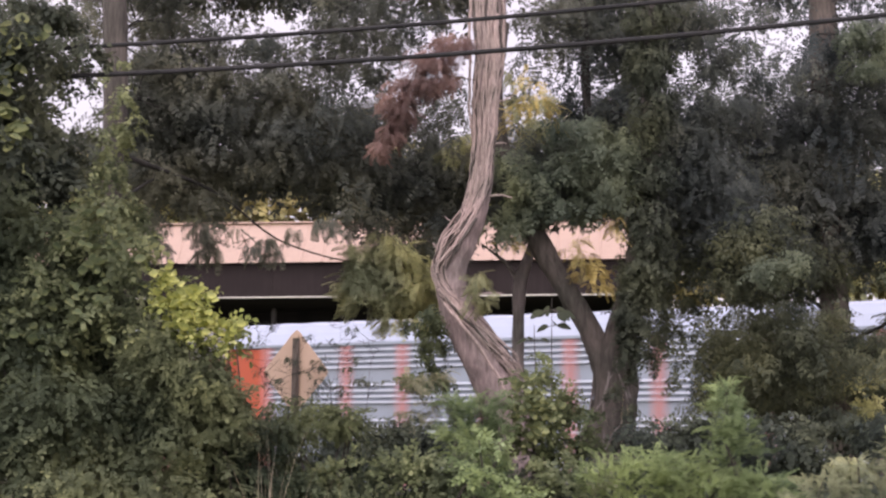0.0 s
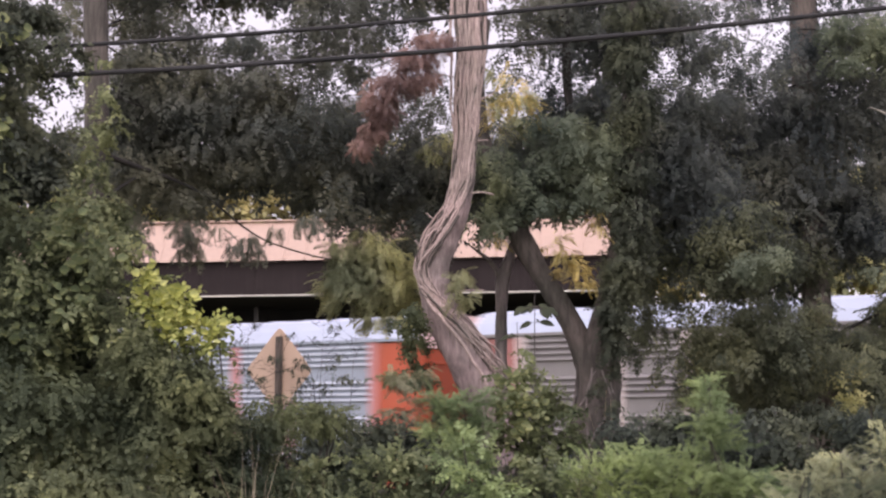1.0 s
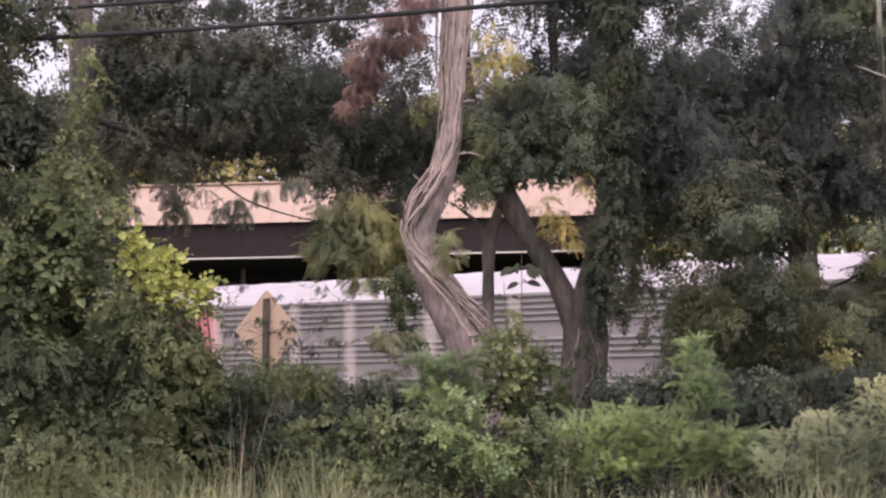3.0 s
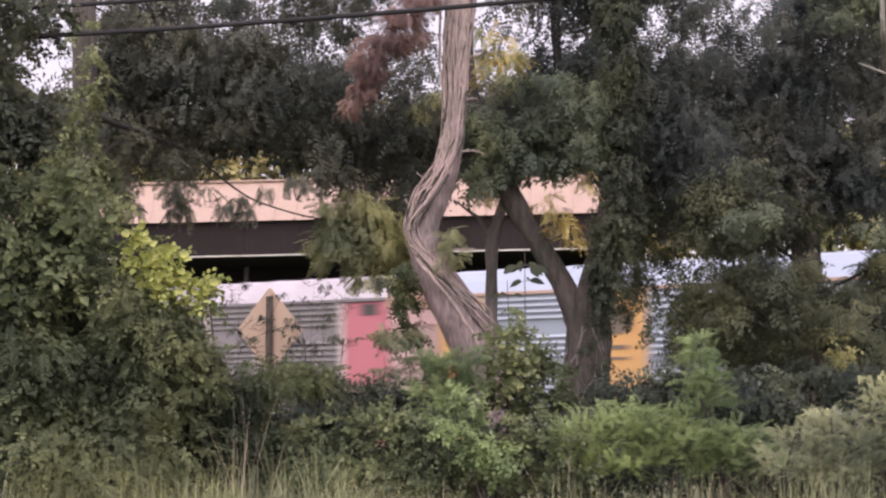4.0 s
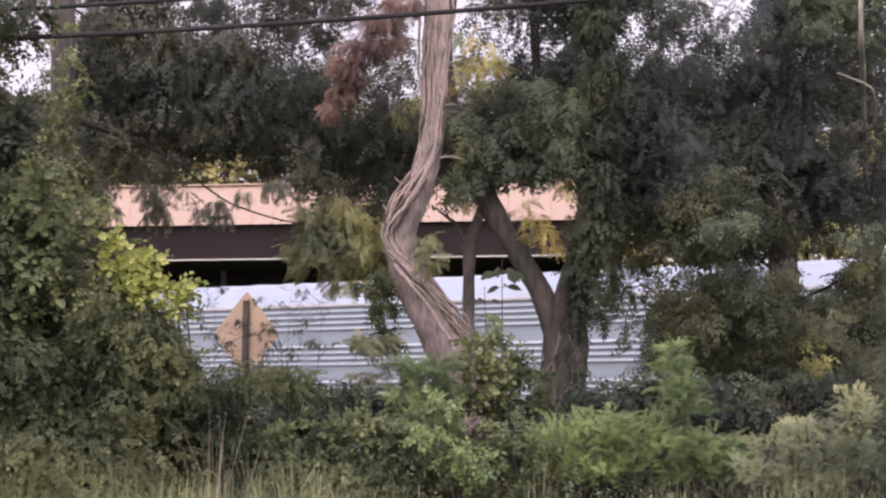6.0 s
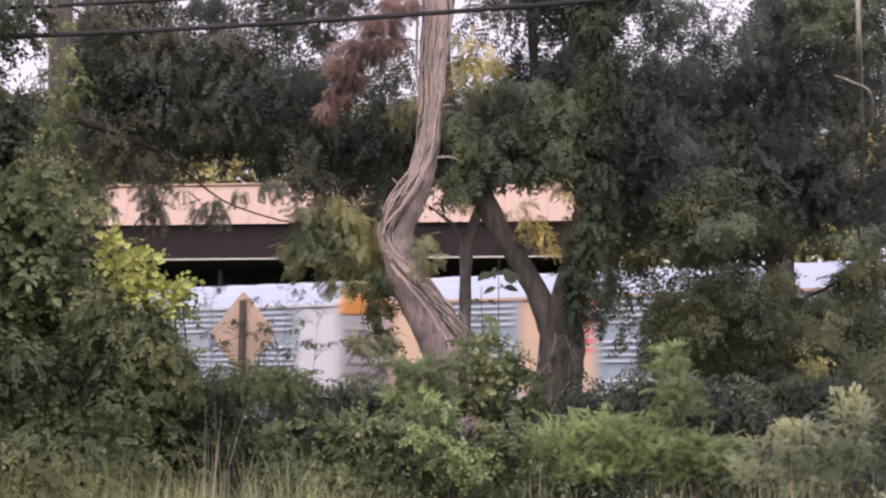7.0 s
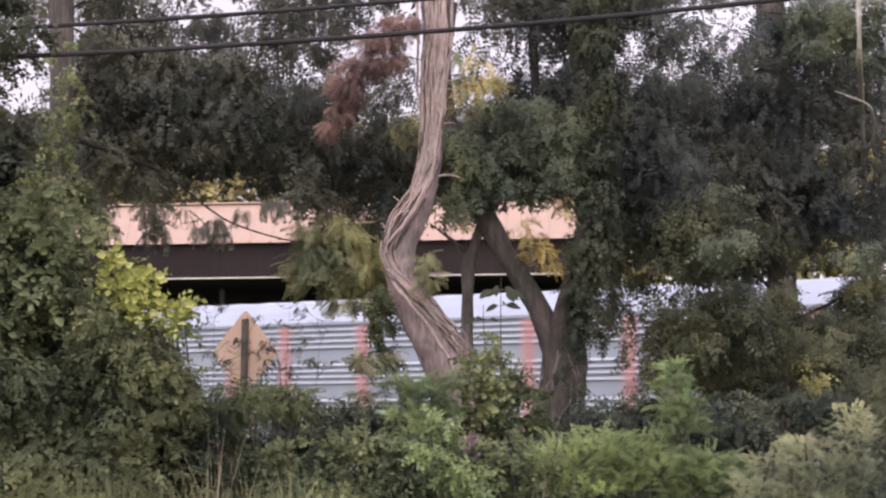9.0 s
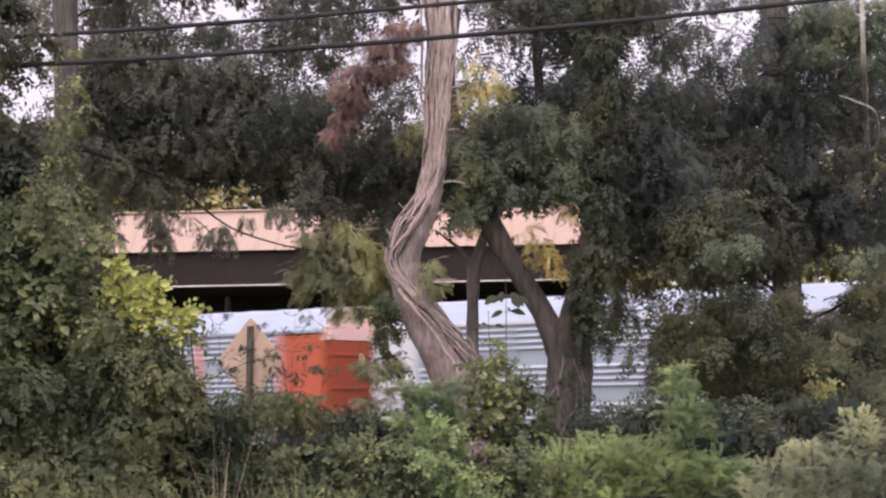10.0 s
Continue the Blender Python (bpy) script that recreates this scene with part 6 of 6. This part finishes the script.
def build_shrubs():
    broad = shrub("broadleaf_shrub", "tall broad-leaved shrub at the verge, shade put into its green", NEAR_LEFT, LEAF_BROAD, TWIG, 0.24, 101, 2.7, stalks=1, mixed=True)
    # same dark leaf here, painting the deep gaps behind the pale leaves
    crown("overhanging_bough", TOP_LEFT, LEAF_IVY_SHADE, broad, TWIG, 0.27, 0.3, 110, "overhanging green leaves with shade put into their colour", 2.0)
    single_leaves(TOP_LEFT, VINE_SINGLE, broad, 130, 0.14, 123)
    single_leaves(FRESH_LEFT, FRESH_SINGLE, broad, 150, 0.11, 122)
    crown("fresh_growth", FRESH_LEFT, LEAF_IVY, broad, TWIG, 0.25, 0.3, 112, "lighter fresh green leaves", 1.6)
    lime = shrub("lime_shrub", "bright yellow-green young shrub", LIME, LEAF_LIME, TWIG, 0.24, 102, 1.5, stalks=1, soft=0.5)
    single_leaves(LIME, LIME_SINGLE, lime, 200, 0.11, 120)
    shrub("verge_shrub", "dense mid-green shrub on the verge", LEFT_BUSH + BUSH_FRONT, LEAF_MID, TWIG, 0.20, 103, 2.3, stalks=1, mixed=True)
    shrub("scrub_shrub", "low dull green scrub below the road sign", SCRUB_A, LEAF_BROAD, TWIG, 0.20, 105, 2.2, mixed=True)
    # shade from the trees above is painted into the hedge leaves
    shrub("hedge", "tangled hedge along the railway, tree shade put into its colour", HEDGE, LEAF_HEDGE_SHADED, TWIG, 0.24, 106, 2.0, mixed=True)
    shrub("verge_weeds", "grey-green leafy weeds in front of the hedge", WEEDS, LEAF_WEED, TWIG, 0.22, 111, 1.8, -0.3, 0)
    vine = shrub("vine_shrub", "leafy vine shrub round the base of the crooked tree", VINE_BUSH, LEAF_VINE, TWIG, 0.24, 107, 1.0, stalks=1, soft=0.35)
    single_leaves(VINE_BUSH, VINE_SINGLE, vine, 120, 0.10, 121)
    crown("shaded_foliage", VINE_BACK, LEAF_FRESH, vine, TWIG, 0.22, 0.2, 113, "darker leaves behind", 1.2)
    crown("browned_foliage", BROWNED, LEAF_BROWNED, vine, SPRAY, 0.18, 0.2, 114, "browned feathered leaves", 1.5)
    shrub("green_weed", "fresh green leafy weed on the verge", LOW_GREEN, LEAF_FEATHER, TWIG, 0.19, 115, 1.3, 0.0, 1)
    shrub("feathery_shrub", "feathery light-green weeds on the verge", FEATHER, LEAF_FEATHER, FROND, 0.18, 108, 2.7, -0.25, 1)
    shrub("pale_shrub", "pale green low shrub on the verge", PALE_BUSH, LEAF_PALE, FROND, 0.15, 109, 2.8, -0.2, 1)


def blades(name, count, x0, x1, y0, y1, height, mat, seed, lean=0.35):
    """Grass: curved blades standing on the ground."""
    rng = np.random.default_rng(seed)
    x, y = rng.uniform(x0, x1, count), rng.uniform(y0, y1, count)
    g = np.array([ground_height(a, b) for a, b in zip(x, y)])
    drift = np.array([0.8 + 0.75 * noise.noise((a * 0.9, b * 0.5, seed * 0.37)) for a, b in zip(x, y)])
    h = height * rng.uniform(0.5, 1.15, count) * drift
    turn, bend = rng.uniform(0, 2 * np.pi, count), np.abs(rng.normal(0, lean, count))
    wide = rng.uniform(0.004, 0.009, count)
    co = np.zeros((count, 3, 4, 3))
    dx, dy = np.cos(turn), np.sin(turn)
    level = [0, 0.4, 0.75, 1.0]
    for i in range(3):
        for j, (s, d) in enumerate(((level[i], -1), (level[i], 1), (level[i + 1], 1), (level[i + 1], -1))):
            off = bend * h * s * s
            wd = wide * (1 - s * 0.92) * d
            co[:, i, j, 0] = x + dx * off - dy * wd
            co[:, i, j, 1] = y + dy * off + dx * wd
            co[:, i, j, 2] = g - 0.03 + h * s * (1 - 0.25 * bend * s)
    co = co.reshape(-1, 3)
    ob = new(name, array_mesh(name, co, np.arange(len(co)).reshape(-1, 4), mat))
    return ob


def build_grass():
    tagged(blades("grass", 11000, -6, -0.6, 15, 21, 1.02, GRASS, 201, 1.1), "tall pale green verge grass", "grass", kind="stuff")
    tagged(blades("grass", 8000, -0.6, 6, 15, 21, 0.84, GRASS, 204, 1.1), "shorter green grass among the weeds", "grass", kind="stuff")
    tagged(blades("dry_grass", 170, -5, 5, 15, 22, 1.0, STRAW, 202, 0.5), "dry straw-coloured grass stalks on the verge", "grass", kind="stuff")
    for x, y, n, h in ((-1.95, 21.4, 13, 1.65), (-1.72, 21.6, 18, 1.72), (-1.5, 21.2, 12, 1.5), (-2.6, 20.6, 8, 1.4), (-0.6, 20.8, 6, 1.35), (3.6, 21.5, 6, 1.45), (2.25, 28.0, 46, 1.9), (2.5, 28.2, 36, 1.8), (1.95, 28.1, 20, 1.7), (1.5, 22.0, 10, 1.35), (-3.4, 20.8, 12, 1.35)):
        tagged(blades("dry_stalks", n, x - 0.18, x + 0.18, y - 0.2, y + 0.2, h, STRAW, int(203 + 10 * x), 0.36), "tuft of tall dry brown grass stalks", "grass", "dry grass tufts", kind="stuff")


def sapling(name, label, x, y, top, leaves, size, mat, seed, lean=0.0):
    """A thin upright plant with single large leaves on its upper part."""
    rng = np.random.default_rng(seed)
    s = holder(name)
    tagged(s, label, "sapling")
    g = ground_height(x, y)
    stem = smooth_path([(x, y, g - 0.05, 0.012), (x + lean * 0.4, y, (g + top) / 2, 0.010), (x + lean, y, top, 0.004)], 8)
    tube_part("stem", [stem], BARK_GREY, s, 6)
    for i in range(leaves):
        k = stem[int(len(stem) * (1 - 0.08 * (i + 0.5) / leaves)) - 1]
        a = i * 2.4 + rng.uniform(-0.5, 0.5)
        way = np.array([math.cos(a), 0.45 * math.sin(a), rng.uniform(-0.35, 0.1)])
        way /= np.linalg.norm(way)
        side = np.cross(way, (0.2 * rng.normal(), -0.8, 0.6))
        side /= np.linalg.norm(side)
        up = np.cross(side, way)
        n, base = 5, np.array(k[:3]) + way * size * rng.uniform(0.2, 0.95)
        co = []
        length = size * rng.uniform(0.75, 1.2)
        for q in range(n):
            u = q / (n - 1)
            wd = length * 0.30 * math.sin(math.pi * min(0.97, 0.08 + u * 0.9)) ** 0.8
            mid = base + way * length * u + np.array([0, 0, -0.25 * length * u * u])
            co += [mid - side * wd + up * wd * 0.25, mid, mid + side * wd + up * wd * 0.25]
        qs = []
        for q in range(n - 1):
            qs += [(3 * q, 3 * q + 1, 3 * q + 4, 3 * q + 3), (3 * q + 1, 3 * q + 2, 3 * q + 5, 3 * q + 4)]
        leaf = new("leaf", array_mesh("leaf", np.array(co), np.array(qs), mat))
        leaf.parent = s
        stalk = np.array([(*k[:3], 0.004), (*base, 0.003)])
        tube_part("leaf_stalk", [stalk], BARK_GREY, leaf, 5)
    return s


def twiggy_weed(x, y, top, seed):
    """A dry, almost leafless weed: a stem with fine forked twigs and a few leaves."""
    rng = np.random.default_rng(seed)
    s = holder("twiggy_weed")
    tagged(s, "fine weed stem with forked twigs and few leaves", "weed", "nearly leafless weeds")
    g = ground_height(x, y)
    stem = smooth_path([(x, y, g - 0.05, 0.0055), (x + rng.normal(0, 0.05), y, (g + top) / 2, 0.0045), (x + rng.normal(0, 0.12), y, top, 0.0014)], 10)
    tube_part("stem", [stem], BARK_GREY, s, 5)
    tips = []
    for i in range(14):
        k = stem[int(len(stem) * rng.uniform(0.62, 0.98))]
        a = rng.choice((-1, 1)) * rng.uniform(0.2, 1.2)
        e = np.array([k[0] + math.sin(a) * rng.uniform(0.15, 0.34), y + rng.normal(0, 0.1), k[2] + math.cos(a) * rng.uniform(0.05, 0.25)])
        m = (k[:3] + e) / 2 + np.array([0, 0, -0.02])
        ps = [smooth_path([(*k[:3], 0.0026), (*m, 0.0022), (*e, 0.0013)], 4)]
        for _ in range(5):
            f = m + (e - m) * rng.uniform(0.1, 0.9)
            h = f + np.array([rng.normal(0, 0.07), rng.normal(0, 0.04), rng.uniform(0.0, 0.09)])
            ps.append(np.array([(*f, 0.0017), (*((f + h) / 2), 0.0022), (*h, 0.0009)]))
        tube_part("twig", ps, BARK_DARK, s, 4)
        if i % 3 == 0:
            tips.append((e[0], e[1], e[2], 0.10, 0.04, 0.035, 9))
    crown("leaves", tips, LEAF_IVY_SHADE, s, TWIG, 0.085, 0.6, seed, "a few small dark leaves", 1.0)


def build_small_plants():
    # a creeper that climbs beside the sign and crosses its plate
    c = holder("creeper")
    c.matrix_world = pose(-1.99, 28.0, ground_height(-1.99, 28.0), 0, 1.5, -37)
    tagged(c, "thin creeper with small dark leaves across the road sign", "creeper")
    way = smooth_path([(0.80, -0.10, -0.05, 0.006), (0.74, -0.11, 1.2, 0.006), (0.66, -0.12, 2.30, 0.005), (0.42, -0.12, 2.46, 0.005), (0.10, -0.12, 2.41, 0.004), (-0.30, -0.12, 2.30, 0.004), (-0.52, -0.12, 2.34, 0.002)], 6)
    tube_part("stem", [way], BARK_DARK, c, 5)
    crown("leaves", [(0.43, -0.13, 2.47, 0.07, 0.03, 0.05, 9), (0.22, -0.13, 2.44, 0.07, 0.03, 0.04, 8), (-0.34, -0.13, 2.28, 0.10, 0.03, 0.05, 10), (0.50, -0.13, 2.02, 0.10, 0.04, 0.10, 14), (0.72, -0.13, 1.75, 0.12, 0.04, 0.2, 14)],
          LEAF_HEDGE_SHADED, c, TWIG, 0.10, 0.2, 330)
    # sapling leaves painted as silhouettes, the backlit dark is in their colour
    sapling("large_leaved_sapling", "sapling before the track, large single leaves coloured dark as if backlit", 1.38, 27.0, 3.42, 15, 0.155, LEAF_BACKLIT, 301, lean=0.03)
    sapling("large_leaved_sapling", "smaller sapling, drooping leaves coloured dark as if backlit", 1.24, 27.3, 3.02, 4, 0.14, LEAF_BACKLIT, 302, lean=-0.05)
    for i, (x, y, top) in enumerate(((-2.35, 26.6, 2.98), (-1.35, 26.8, 3.12), (-1.05, 27.2, 2.95), (-2.0, 26.4, 2.62), (-1.6, 26.9, 2.7))):
        twiggy_weed(x, y, top, 320 + i)


def motions():
    for k, w in enumerate(WAGONS):
        walk(w, [(t, wagon_place(k, t)) for t in (0.0, 2.5, 5.0, 7.5, 10.0)])


build_ground()
build_track()
build_shed()
build_sign()
build_wires()
build_trees()
build_far_trees()
build_shrubs()
build_grass()
build_small_plants()
WAGONS = build_train()
motions()
